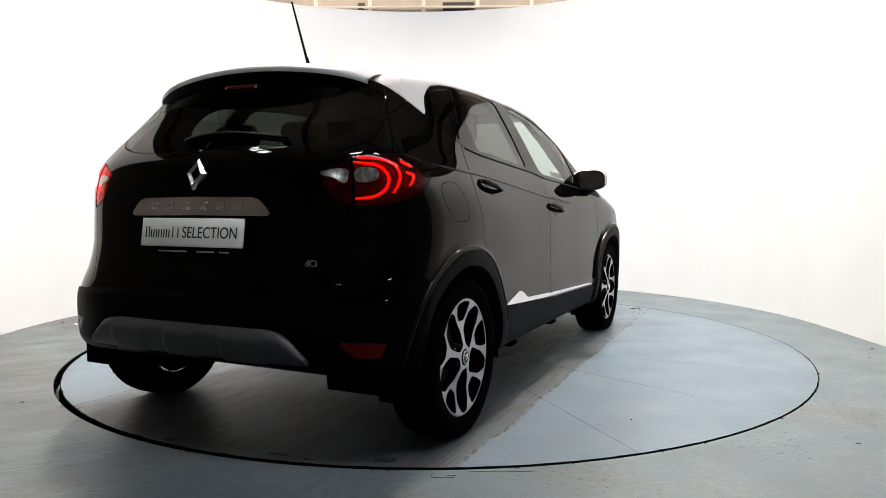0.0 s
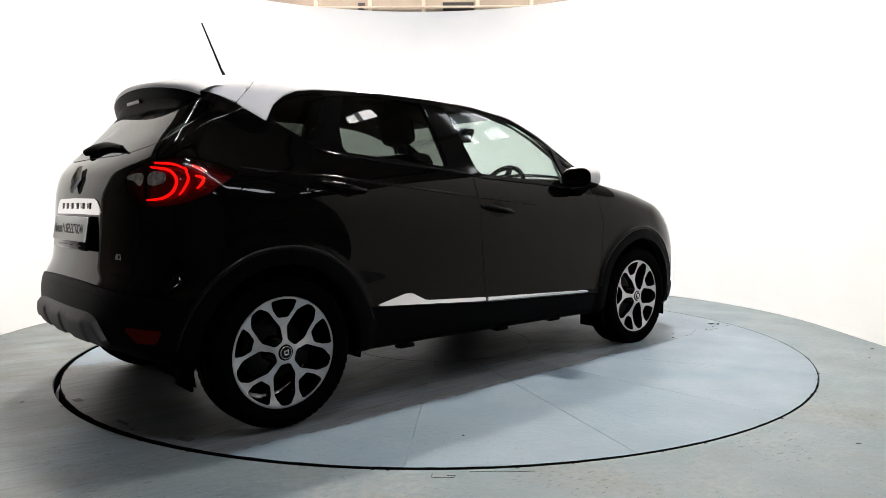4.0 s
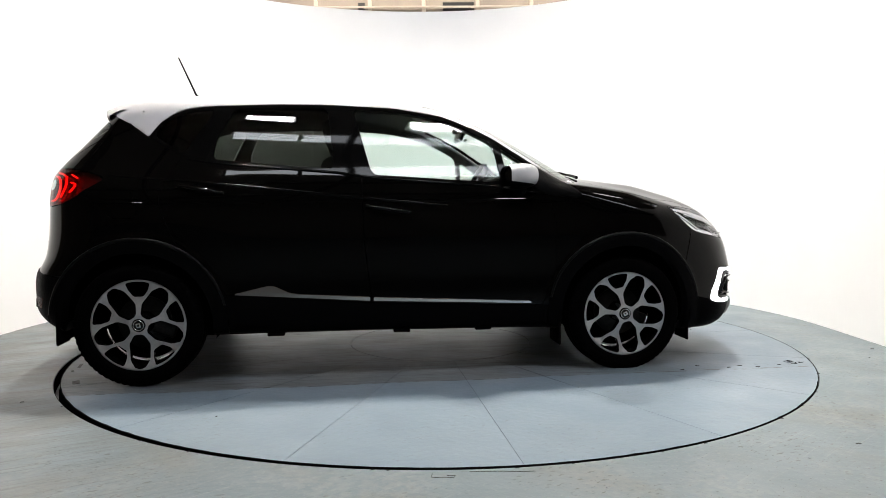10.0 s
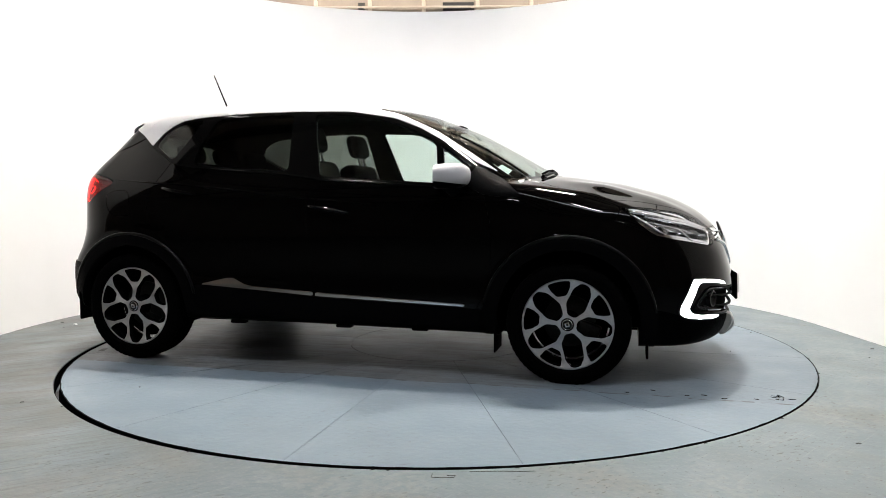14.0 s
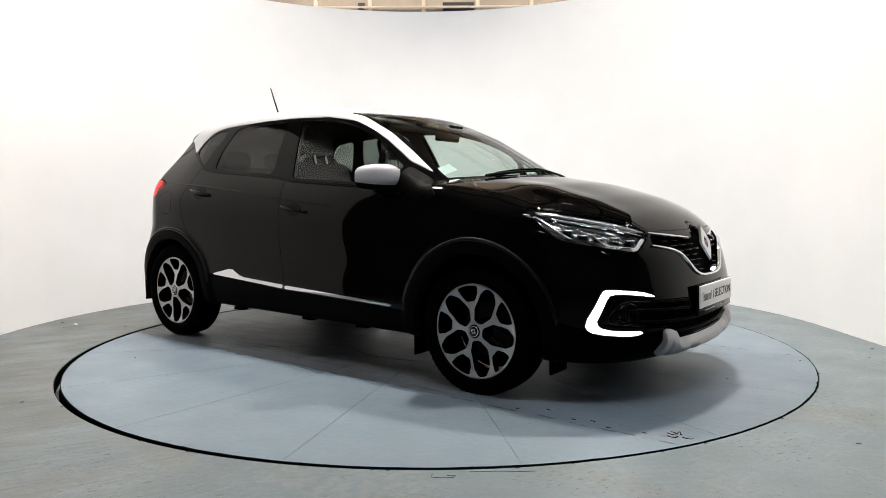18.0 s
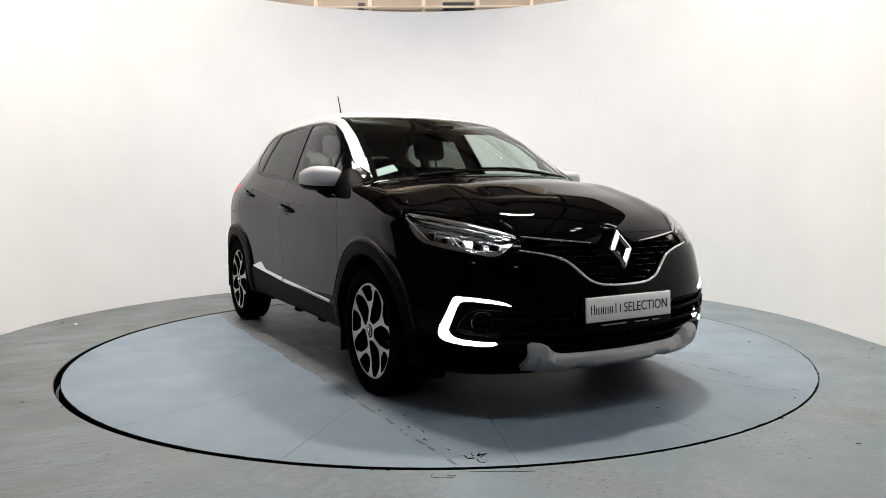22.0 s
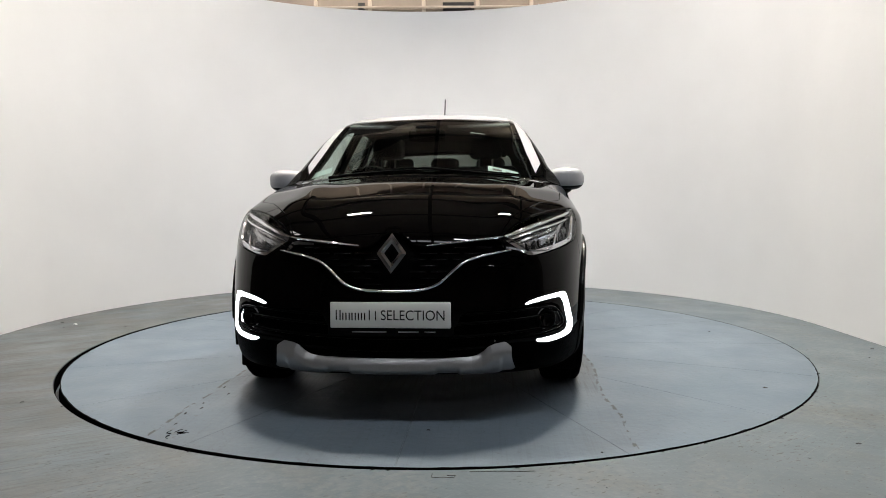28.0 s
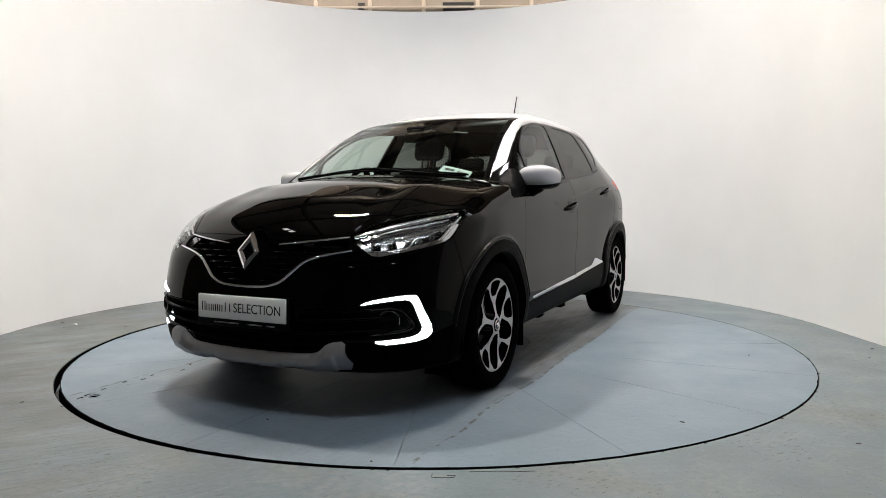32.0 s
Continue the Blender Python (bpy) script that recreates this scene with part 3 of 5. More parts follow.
# lamps
TAIL_AXIS = (0.777, 0.63)
TAIL_LAMP = [(-1.085, 1.061), (-1.006, 1.104), (-0.911, 1.126), (-0.805, 1.130), (-0.701, 1.106), (-0.629, 1.077), (-0.651, 1.048),
             (-0.729, 0.974), (-0.835, 0.940), (-0.952, 0.931), (-1.024, 0.941), (-1.064, 0.985)]
HEAD_AXIS = (-0.857, 0.514)
HEAD_LAMP = [(-1.497, 0.788), (-1.396, 0.846), (-1.250, 0.884), (-1.066, 0.906), (-0.912, 0.912), (-0.96, 0.865), (-1.010, 0.815), (-1.065, 0.770),
             (-1.150, 0.750), (-1.339, 0.722), (-1.432, 0.708), (-1.465, 0.745)]
tail_half = take(within(TAIL_LAMP, TAIL_AXIS, x_max=-1.35, corner=1))
head_half = take(within(HEAD_LAMP, HEAD_AXIS, x_min=1.3, corner=1))
DRL = [(0.552, 0.505), (0.59, 0.526), (0.66, 0.540), (0.735, 0.547), (0.748, 0.540), (0.769, 0.465), (0.786, 0.395), (0.778, 0.356), (0.735, 0.342), (0.655, 0.336),
       (0.625, 0.340), (0.605, 0.352), (0.66, 0.3535), (0.742, 0.362), (0.764, 0.391), (0.755, 0.437), (0.736, 0.520), (0.710, 0.529), (0.62, 0.519)]
drl_line = within(DRL, "yz", x_min=1.3, corner=1)
drl_half = take(lambda x, y, z: drl_line(x, y, z) - 0.0018)

# front: grille, air intake, skid plate
HOOD_EDGE = lambda y: np.interp(y, [0, 0.035, 0.075, 0.105, 0.15, 0.47, 0.9], [0.832, 0.826, 0.790, 0.768, 0.762, 0.800, 0.83])
GRILLE = [(-0.02, 0.574), (0.06, 0.574), (0.14, 0.579), (0.20, 0.602), (0.25, 0.652), (0.30, 0.692), (0.37, 0.714), (0.49, 0.731), (0.462, 0.788),
          (0.30, 0.773), (0.15, 0.753), (0.106, 0.757), (0.075, 0.778), (0.035, 0.815), (-0.02, 0.82)]
INTAKE = [(-0.02, 0.412), (0.27, 0.41), (0.30, 0.485), (0.54, 0.492), (0.70, 0.508), (0.744, 0.43), (0.748, 0.402), (0.735, 0.383), (0.585, 0.364),
          (0.50, 0.362), (0.415, 0.348), (0.375, 0.308), (0.33, 0.294), (0.18, 0.289), (-0.02, 0.288)]
SKID = [(-0.02, 0.285), (0.18, 0.286), (0.335, 0.291), (0.375, 0.305), (0.415, 0.344), (0.50, 0.357), (0.494, 0.29), (0.525, 0.236), (0.30, 0.226), (-0.02, 0.224)]
grille_half = take(within(GRILLE, "yz", x_min=1.5, corner=1))
intake_half = take(within(INTAKE, "yz", x_min=1.5, corner=1))
skid_half = take(within(SKID, "yz", x_min=1.5, corner=1))
hood_y = lambda x: np.interp(x, [0.9, 1.07, 1.2, 1.346, 1.50, 1.515, 1.639, 1.799, 1.927, 2.014, 2.2], [0.60, 0.62, 0.715, 0.775, 0.758, 0.755, 0.66, 0.572, 0.50, 0.457, 0.457])
hood_half = take(lambda x, y, z: np.maximum.reduce([(y - hood_y(x)) * 0.8, HOOD_EDGE(y) - z, 0.80 - z, (1.215 - 0.44 * y * y) - x]))

# rear: window, skid plate, reflectors, bumper, tailgate
REAR_WINDOW = [(-0.02, 1.150), (0.30, 1.148), (0.45, 1.160), (0.56, 1.185), (0.61, 1.235), (0.622, 1.30), (0.60, 1.372), (0.45, 1.405), (-0.02, 1.425)]
rear_window_half = take(within(REAR_WINDOW, "yz", x_max=-1.3))
REAR_SKID = [(-0.02, 0.507), (0.375, 0.505), (0.44, 0.490), (0.48, 0.455), (0.55, 0.384), (0.30, 0.388), (-0.02, 0.390)]
rear_skid_half = take(within(REAR_SKID, "yz", x_max=-1.5, corner=1))
REFLECTOR = [(0.625, 0.472), (0.785, 0.465), (0.765, 0.410), (0.69, 0.410)]
reflector_half = take(within(REFLECTOR, "yz", x_max=-1.3, corner=0))

# arch trims, sill, side strips, lower bumpers
arch = lambda hx: (lambda x, y, z: np.maximum(np.hypot(x - hx, z - HUB_Z) - 0.447, 0.4 - y))
STRIP_REAR = [(-0.845, 0.468), (-0.12, 0.419), (-0.12, 0.440), (-0.50, 0.463), (-0.545, 0.472), (-0.62, 0.508), (-0.655, 0.510)]
STRIP_FRONT = [(-0.102, 0.418), (0.755, 0.386), (0.77, 0.394), (0.74, 0.399), (-0.102, 0.438)]
strip_rear_half = take(within(STRIP_REAR, "xz", corner=0), 0.001)
strip_front_half = take(within(STRIP_FRONT, "xz", corner=0), 0.001)
rear_arch_half = take(arch(-HUB_X))
front_arch_half = take(arch(HUB_X))
rear_bumper_half = take(lambda x, y, z: np.maximum(z - (0.622 - 0.06 * y * y), x + 1.45))
sill_line = lambda x: np.interp(x, [-1.0, -0.86, -0.11, 0.75, 1.0], [0.474, 0.466, 0.408, 0.376, 0.366])
sill_half = take(lambda x, y, z: np.maximum.reduce([z - sill_line(x), x - 1.1, -1.1 - x]))
lower_bumper_half = take(lambda x, y, z: np.maximum(z - (0.345 + 0.05 * ramp(y, 0.74, 0.85)), 1.2 - x))

# doors, flap, wings, tailgate
REAR_DOOR = [(-1.082, 1.20), (-1.135, 1.10), (-1.165, 1.04), (-1.19, 0.965), (-1.16, 0.87), (-1.12, 0.76), (-1.02, 0.68), (-0.92, 0.58), (-0.86, 0.46),
             (-0.84, 0.35), (-0.112, 0.35), (-0.112, 0.426), (-0.147, 0.73), (-0.157, 1.03), (-0.145, 1.20)]
FRONT_DOOR = [(-0.145, 1.20), (-0.157, 1.03), (-0.147, 0.73), (-0.112, 0.426), (-0.112, 0.33), (0.80, 0.33), (0.87, 0.46), (0.90, 0.56), (0.905, 0.81), (0.865, 0.97), (0.84, 1.1)]
FLAP = [(-1.488, 1.000), (-1.42, 1.026), (-1.325, 1.021), (-1.29, 0.90), (-1.30, 0.87), (-1.425, 0.868), (-1.47, 0.93)]
rear_door_half = take(within(REAR_DOOR, "xz", corner=1))
front_door_half = take(within(FRONT_DOOR, "xz", corner=0))
flap_half = take(within(FLAP, "xz"), 0.0018)
gate_y = lambda z: np.interp(z, [0.5, 0.62, 0.9, 1.06, 1.2, 1.38, 1.6], [0.61, 0.61, 0.63, 0.64, 0.665, 0.625, 0.6])
tailgate_half = take(lambda x, y, z: np.maximum.reduce([(y - gate_y(z)) * 0.95, x + 1.35, 0.5 - z]))
under_half = take(lambda x, y, z: np.maximum(z - 0.30, np.abs(x) - 1.9), 0)
front_bumper_half = take(lambda x, y, z: np.maximum(1.69 + 0.25 * (z - 0.7) - x, z - 0.93))
fender_half = take(lambda x, y, z: 0.60 - x)
quarter_half = rest

panel("windscreen", glass_half, "glass_screen", car_body, rim=0, label="tinted windscreen glass")
panel("windscreen_surround", frit_half, "gloss", car_body, rim=0.01)
panel("roof", roof_half, "silver", car_body, label="silver painted roof and pillars")
panel("spoiler_base", spoiler_base, "silver", car_body)
for name, half, mat, lab in (("quarter_window", quarter_glass, "glass_dark", "dark tinted glass"), ("rear_door_window", rear_door_glass, "glass_dark", "dark tinted glass"),
                             ("front_door_window", front_door_glass, "glass_clear", "lightly tinted glass"), ("front_quarter_window", front_quarter_glass, "glass_clear", "lightly tinted glass")):
    panel(name, half, mat, car_body, both=False, lift=-0.004, rim=0, label=lab)
panel("mirror_sail", sail_half, "plastic", car_body, both=False, lift=0.002)
panel("window_pillar", pillars, "gloss", car_body, both=False)
panel("hood", hood_half, "paint", car_body, label="black bonnet")
panel("front_bumper", front_bumper_half, "paint", car_body)
panel("fender", fender_half, "paint", car_body, both=False)
panel("quarter_panel", quarter_half, "paint", car_body, both=False)
panel("rear_door", rear_door_half, "paint", car_body, both=False)
panel("front_door", front_door_half, "paint", car_body, both=False)
panel("fuel_flap", clip(*flap_half, -flap_half[0][:, 1]), "paint", car_body, both=False)
tailgate = panel("tailgate", tailgate_half, "paint", car_body, label="black tailgate")[0]
panel("rear_window", rear_window_half, "glass_dark", car_body, rim=0, label="dark tinted rear glass")
panel("rear_bumper", rear_bumper_half, "plastic", car_body, lift=0.006, label="matte black plastic rear bumper")
panel("rear_reflector", reflector_half, "red", car_body, both=False, lift=0.004, label="red reflector")
panel("lower_bumper", lower_bumper_half, "plastic", car_body, lift=0.003)


def skid_plate(name, half, top_y, top_z, low, ridge, out, bosses, mat, label):
    """A skid plate that swells to a ridge across its height and has raised bosses below it, as one welded sheet with turned-in edges."""
    v, t = half
    top = np.interp(v[:, 1], top_y, top_z)
    rel = np.clip((v[:, 2] - low) / (top - low), 0, 1)
    swell = np.where(rel > ridge, np.cos((rel - ridge) / (1 - ridge) * np.pi / 2), 0.05 + 0.95 * np.sin(rel / ridge * np.pi / 2))
    raised = sum(ramp(v[:, 1], y0 - 0.022, y0) * (1 - ramp(v[:, 1], y1, y1 + 0.022)) for y0, y1 in bosses) * (1 - ramp(rel, ridge - 0.08, ridge + 0.12))
    pv = v + normals(v) * (0.010 + out * swell + 0.008 * raised)[:, None]
    allv, allt = join((pv, t), mirror(pv, t))
    key, inv = np.unique(np.round(allv, 5), axis=0, return_inverse=True)
    allt = inv.reshape(-1)[allt]
    allt = allt[(allt[:, 0] != allt[:, 1]) & (allt[:, 1] != allt[:, 2]) & (allt[:, 0] != allt[:, 2])]
    flat = np.cross(key[allt[:, 1]] - key[allt[:, 0]], key[allt[:, 2]] - key[allt[:, 0]])
    vn = np.zeros_like(key)
    for k in range(3):
        np.add.at(vn, allt[:, k], flat)
    body_n = normals(key)
    vn = np.where((vn * body_n).sum(1, keepdims=True) < 0, -vn, vn)
    vn = vn / (np.linalg.norm(vn, axis=1, keepdims=True) + 1e-12)
    e = edge_loop(allt)
    ids, einv = np.unique(e, return_inverse=True)
    einv = einv.reshape(-1, 2) + len(key)
    walls = np.concatenate([np.stack([e[:, 1], e[:, 0], einv[:, 0]], 1), np.stack([e[:, 1], einv[:, 0], einv[:, 1]], 1)])
    return part(name, np.concatenate([key, key[ids] - 0.03 * body_n[ids]]), np.concatenate([allt, walls]), mat, car_body, label, vn=np.concatenate([vn, vn[ids]]))


skid_plate("front_skid_plate", skid_half, [0, 0.18, 0.335, 0.375, 0.415, 0.5], [0.285, 0.286, 0.291, 0.305, 0.344, 0.357], 0.225, 0.60, 0.024,
           [(-0.2, 0.17), (0.29, 0.44)], "satin", "satin silver skid plate with raised bosses")
skid_plate("rear_skid_plate", rear_skid_half, [0, 0.375, 0.44, 0.48, 0.55], [0.507, 0.505, 0.49, 0.455, 0.385], 0.386, 0.72, 0.020,
           [(-0.2, 0.07), (0.20, 0.36)], "satin_dark", "satin grey skid plate with raised bosses")
panel("rear_reflector", reflector_half, "red", car_body, both=False, lift=0.004, label="red reflector")
panel("lower_bumper", lower_bumper_half, "plastic", car_body, lift=0.003)
panel("rear_arch_trim", rear_arch_half, "plastic", car_body, both=False, lift=0.006, rim=0.05)
panel("front_arch_trim", front_arch_half, "plastic", car_body, both=False, lift=0.006, rim=0.05)
panel("sill_trim", sill_half, "plastic", car_body, both=False, lift=0.004)
panel("side_strip", strip_rear_half, "chrome", car_body, both=False, lift=0.007, rim=0.02, label="chrome strip")
panel("side_strip", strip_front_half, "chrome", car_body, both=False, lift=0.007, rim=0.02, label="chrome strip")
panel("underbody", under_half, "dark", car_body, rim=0)
panel("daytime_light", drl_half, "drl", car_body, both=False, lift=0.004, rim=0.03, label="lit white C-shaped daytime light")
panel("grille_back", grille_half, "dark", car_body, lift=-0.035, rim=0)
panel("intake_back", intake_half, "dark", car_body, lift=-0.03, rim=0)

# joints between the panels
sv, st = join(*seams)
sv = sv - normals(sv) * 0.007
part("panel_joints", *join((sv, st), mirror(sv, st)), "dark", car_body)


# ---- things on the car's surface ----
def front_at(y, z):
    y, z = np.broadcast_arrays(np.atleast_1d(np.asarray(y, float)), np.asarray(z, float))
    return cast(np.stack([np.full(len(y), 1.2), y, z], 1), np.tile((1.0, 0, 0), (len(y), 1)), 1.3)


def rear_at(y, z):
    y, z = np.broadcast_arrays(np.atleast_1d(np.asarray(y, float)), np.asarray(z, float))
    return cast(np.stack([np.full(len(y), -1.0), y, z], 1), np.tile((-1.0, 0, 0), (len(y), 1)), 1.3)


def side_at(x, z, side=1):
    x, z = np.broadcast_arrays(np.atleast_1d(np.asarray(x, float)), np.asarray(z, float))
    p = cast(np.stack([x, np.zeros(len(x)), z], 1), np.tile((0, 1.0, 0), (len(x), 1)), 1.2)
    return p * (1, side, 1)


def top_at(x, y):
    x, y = np.broadcast_arrays(np.atleast_1d(np.asarray(x, float)), np.asarray(y, float))
    return cast(np.stack([x, y, np.full(len(x), 0.8)], 1), np.tile((0, 0, 1.0), (len(x), 1)), 1.0)


def slant_at(hz, axis, out, depth=0.0):
    """Surface points of a corner lamp from its slanting coordinate and height."""
    hz = np.asarray(hz, float)
    o = np.stack([axis[0] * hz[:, 0] + out[0], axis[1] * hz[:, 0] + out[1], hz[:, 1]], 1)
    p = cast(o, np.tile((out[0], out[1], 0.0), (len(o), 1)), 1.2)
    return p - normals(p) * depth


def fine(path, n=40):
    """A path with more, evenly spread points, its corners softened."""
    p = rounded(path, 2, closed=False)
    s = np.r_[0, np.cumsum(np.linalg.norm(np.diff(p, axis=0), axis=1))]
    q = np.linspace(0, s[-1], n)
    return np.stack([np.interp(q, s, p[:, i]) for i in range(p.shape[1])], 1)


def ribbon(points, width, height, taper=True):
    """A raised moulding along points of the body: a low rounded profile, width across and height out."""
    p = np.asarray(points)
    n = normals(p)
    d = np.gradient(p, axis=0)
    d /= np.linalg.norm(d, axis=1, keepdims=True)
    a = np.cross(n, d)
    k = np.sin(np.linspace(0.08, np.pi - 0.08, len(p))) ** 0.3 if taper else np.ones(len(p))
    prof = [(-0.5, -0.3), (-0.42, 0.55), (-0.2, 0.95), (0.2, 0.95), (0.42, 0.55), (0.5, -0.3)]
    rows = np.stack([p + a * (w * width * k)[:, None] + n * h * height for w, h in prof], 1)
    m = len(prof)
    t = []
    for i in range(len(p) - 1):
        for j in range(m - 1):
            q = i * m + j
            t += [[q, q + 1, q + m + 1], [q, q + m + 1, q + m]]
    return rows.reshape(-1, 3), np.array(t)


def overlay(name, half, sdf, mat, lift, rim, both=True, label=""):
    got = clip(*half, sdf(*half[0].T))
    return panel(name, got, mat, car, both=both, lift=lift, rim=rim, label=label)


def two_sided(name, v, t, mat, label="", parent=None):
    return [part(name, v, t, mat, parent or car, label), part(name, *mirror(v, t), mat, parent or car, label)]


# spoiler over the rear window
def spoiler():
    u = np.linspace(-1, 1, 61)
    y = 0.565 * u
    start = top_at(np.full(61, -1.40) + 0.01 * u ** 2, y * 0.99) - (0, 0, 0.004)
    edge = rear_at(y * 0.95, 1.375 - 0.03 * u ** 2)
    tip = np.stack([-1.606 + 0.085 * u ** 2 + 0.02 * u ** 8, y * 0.965, 1.488 - 0.052 * u ** 2 - 0.018 * u ** 8], 1)
    upper = [start + (tip - start) * k + np.array([0, 0, 1]) * (0.009 * np.sin(np.pi * k) + 0.004) for k in np.linspace(0, 1, 9)]
    lip = [tip + (-0.004, 0, -0.010), tip + (0.002, 0, -0.034), tip + (0.016, 0, -0.062)]
    lower = [lip[-1] + (edge - lip[-1]) * k for k in np.linspace(0.15, 1, 6)]

    def loft(rows):
        v = np.stack(rows, 0).reshape(-1, 3)
        t = []
        for i in range(len(rows) - 1):
            for j in range(60):
                q = i * 61 + j
                t += [[q, q + 61, q + 62], [q, q + 62, q + 1]]
        return v, np.array(t)
    part("spoiler", *loft(upper + [tip + (-0.003, 0, -0.006), lip[0] + (0.002, 0, -0.006)]), "silver", car, "silver roof spoiler")
    part("spoiler_lip", *loft([lip[0] + (0.002, 0, -0.006), lip[1], lip[2]]), "plastic", car)
    part("spoiler_underside", *loft([lip[-1]] + lower), "plastic", car)
    bl = np.linspace(-0.11, 0.11, 12)
    mid = np.stack([np.full(12, -1.590), bl * 0.75, np.full(12, 1.418)], 1)
    part("brake_light", *tube(mid, 0.011, 8), "red_dark", car, "dark red high brake light")


spoiler()

# ledge of the rear bumper
ledge = np.linspace(-0.80, 0.80, 90)
part("bumper_ledge", *ribbon(rear_at(ledge, 0.598 - 0.06 * ledge ** 2), 0.05, 0.007), "plastic", car)

# head lamps: lens, housing, trims, projectors
HEAD_OUT = (0.514, 0.857)
TAIL_OUT = (-0.63, 0.777)
for side in (1, -1):
    flip = (lambda v, t: (v, t)) if side == 1 else mirror
    hv, ht = head_half
    hn = normals(hv)
    head = part("headlight", *flip(hv - hn * 0.05, ht), "lamp_dark", car, "clear headlight with chrome inserts")
    part("lens", *flip(hv, ht), "lens", head).visible_shadow = False
    d = within(HEAD_LAMP, HEAD_AXIS, x_min=1.3, corner=1)(*hv.T)
    low = HEAD_AXIS[0] * hv[:, 0] + HEAD_AXIS[1] * hv[:, 1]
    rim_v, rim_t = clip(hv, ht, np.maximum(np.maximum(-0.024 - d, d + 0.006), hv[:, 2] - (0.80 + 0.16 * (low + 1.3))))
    part("lower_trim", *flip(rim_v - normals(rim_v) * 0.012, rim_t), "chrome", head, "chrome edge")
    for nm, path, w in (("upper_trim", [(-1.475, 0.800), (-1.32, 0.843), (-1.12, 0.880), (-0.97, 0.898)], 0.024), ("inner_trim", [(-1.462, 0.786), (-1.32, 0.824), (-1.145, 0.852), (-1.04, 0.868)], 0.012),
                        ("outer_trim", [(-0.965, 0.880), (-1.04, 0.832), (-1.10, 0.787), (-1.13, 0.774)], 0.017), ("step_trim", [(-1.225, 0.800), (-1.285, 0.742), (-1.36, 0.734), (-1.425, 0.738)], 0.010)):
        pts = slant_at(fine(path, 24), HEAD_AXIS, HEAD_OUT, 0.014)
        part(nm, *flip(*ribbon(pts, w, 0.008)), "chrome", head)
    for h, z, hh in ((-1.415, 0.762, 0.050), (-1.345, 0.772, 0.062), (-1.262, 0.770, 0.058), (-1.190, 0.782, 0.058), (-1.115, 0.806, 0.052)):
        c0 = slant_at([(h, z)], HEAD_AXIS, HEAD_OUT, 0.040)[0]
        at_m = Matrix.Translation(c0) @ pose(0, 0, 0, 0, -14, 59 + 10)
        bv, bt = box(0.026, 0.056, hh, 0, 0, 0, 0.006, 1)
        cup = bv * np.where(bv[:, :1] < 0, (1, 0.6, 0.6), (1, 1, 1))
        part("reflector", *flip(*turned(cup, bt, at_m)), "lamp_dark", head, "dark chrome reflector block")
        part("led_window", *flip(*turned(*box(0.003, 0.040, hh * 0.62, 0.0145, 0, 0, 0.001, 1), at_m)), "gloss", head)
    # tail lamps: red lens, dark housing, glowing guides, pale inserts
    tv, tt = tail_half
    tn = normals(tv)
    tail = part("tail_light", *flip(tv - tn * 0.03, tt), "red_dark", car, "lit red tail light with curved guides")
    part("lens", *flip(tv, tt), "lens_tail", tail).visible_shadow = False
    for path, w in (([(-0.965, 1.094), (-0.876, 1.083), (-0.842, 1.039), (-0.860, 0.992), (-0.903, 0.966), (-0.978, 0.961)], 0.011), ([(-0.817, 1.090), (-0.798, 1.046), (-0.815, 1.006), (-0.836, 0.980)], 0.010),
                    ([(-0.775, 1.058), (-0.740, 1.050), (-0.750, 1.024), (-0.768, 1.006)], 0.010), ([(-0.95, 1.112), (-0.857, 1.106), (-0.806, 1.080)], 0.008), ([(-0.79, 1.100), (-0.742, 1.080)], 0.009)):
        pts = slant_at(fine(path, 28), TAIL_AXIS, TAIL_OUT, 0.010)
        part("light_guide", *flip(*ribbon(pts, w, 0.007)), "red_glow", tail, "glowing red guide")
    for poly in ([(-1.072, 1.059), (-0.98, 1.072), (-0.99, 1.016), (-1.006, 1.014), (-1.033, 1.038), (-1.070, 1.043)], [(-0.964, 1.072), (-0.897, 1.071), (-0.883, 1.052), (-0.892, 1.021), (-0.970, 1.014)]):
        iv, it = clip(tv, tt, within(poly, TAIL_AXIS, corner=2)(*tv.T))
        part("lamp_insert", *flip(iv + normals(iv) * 0.001, it), "white_lamp", tail, "pale clear insert")
    dv, dt = clip(tv, tt, np.abs(TAIL_AXIS[0] * tv[:, 0] + TAIL_AXIS[1] * tv[:, 1] + 0.972 - 0.02 * (tv[:, 2] - 1.03)) - 0.0055)
    part("divider", *flip(dv + normals(dv) * 0.001, dt), "dark", tail)

# grille: chrome lip, upper bars, fins, badge
lip = fine([(-0.50, 0.735), (-0.37, 0.714), (-0.30, 0.690), (-0.25, 0.648), (-0.20, 0.600), (-0.13, 0.576), (0, 0.572), (0.13, 0.576), (0.20, 0.600), (0.25, 0.648), (0.30, 0.690), (0.37, 0.714), (0.50, 0.735)], 90)
part("grille_lip", *ribbon(front_at(lip[:, 0], lip[:, 1]), 0.016, 0.012), "chrome", car, "chrome lip")
for s in (1, -1):
    bar = fine([(0.145, 0.757), (0.30, 0.772), (0.465, 0.789)], 24) * (s, 1)
    part("grille_bar", *ribbon(front_at(bar[:, 0], bar[:, 1]) + (-0.006, 0, 0), 0.010, 0.012), "chrome", car, "chrome bar")
fin_v, fin_t = box(0.012, 0.075, 0.008, 0, 0, 0, 0.003, 1)
fin_mesh = None
grille_poly = rounded(GRILLE, 1)
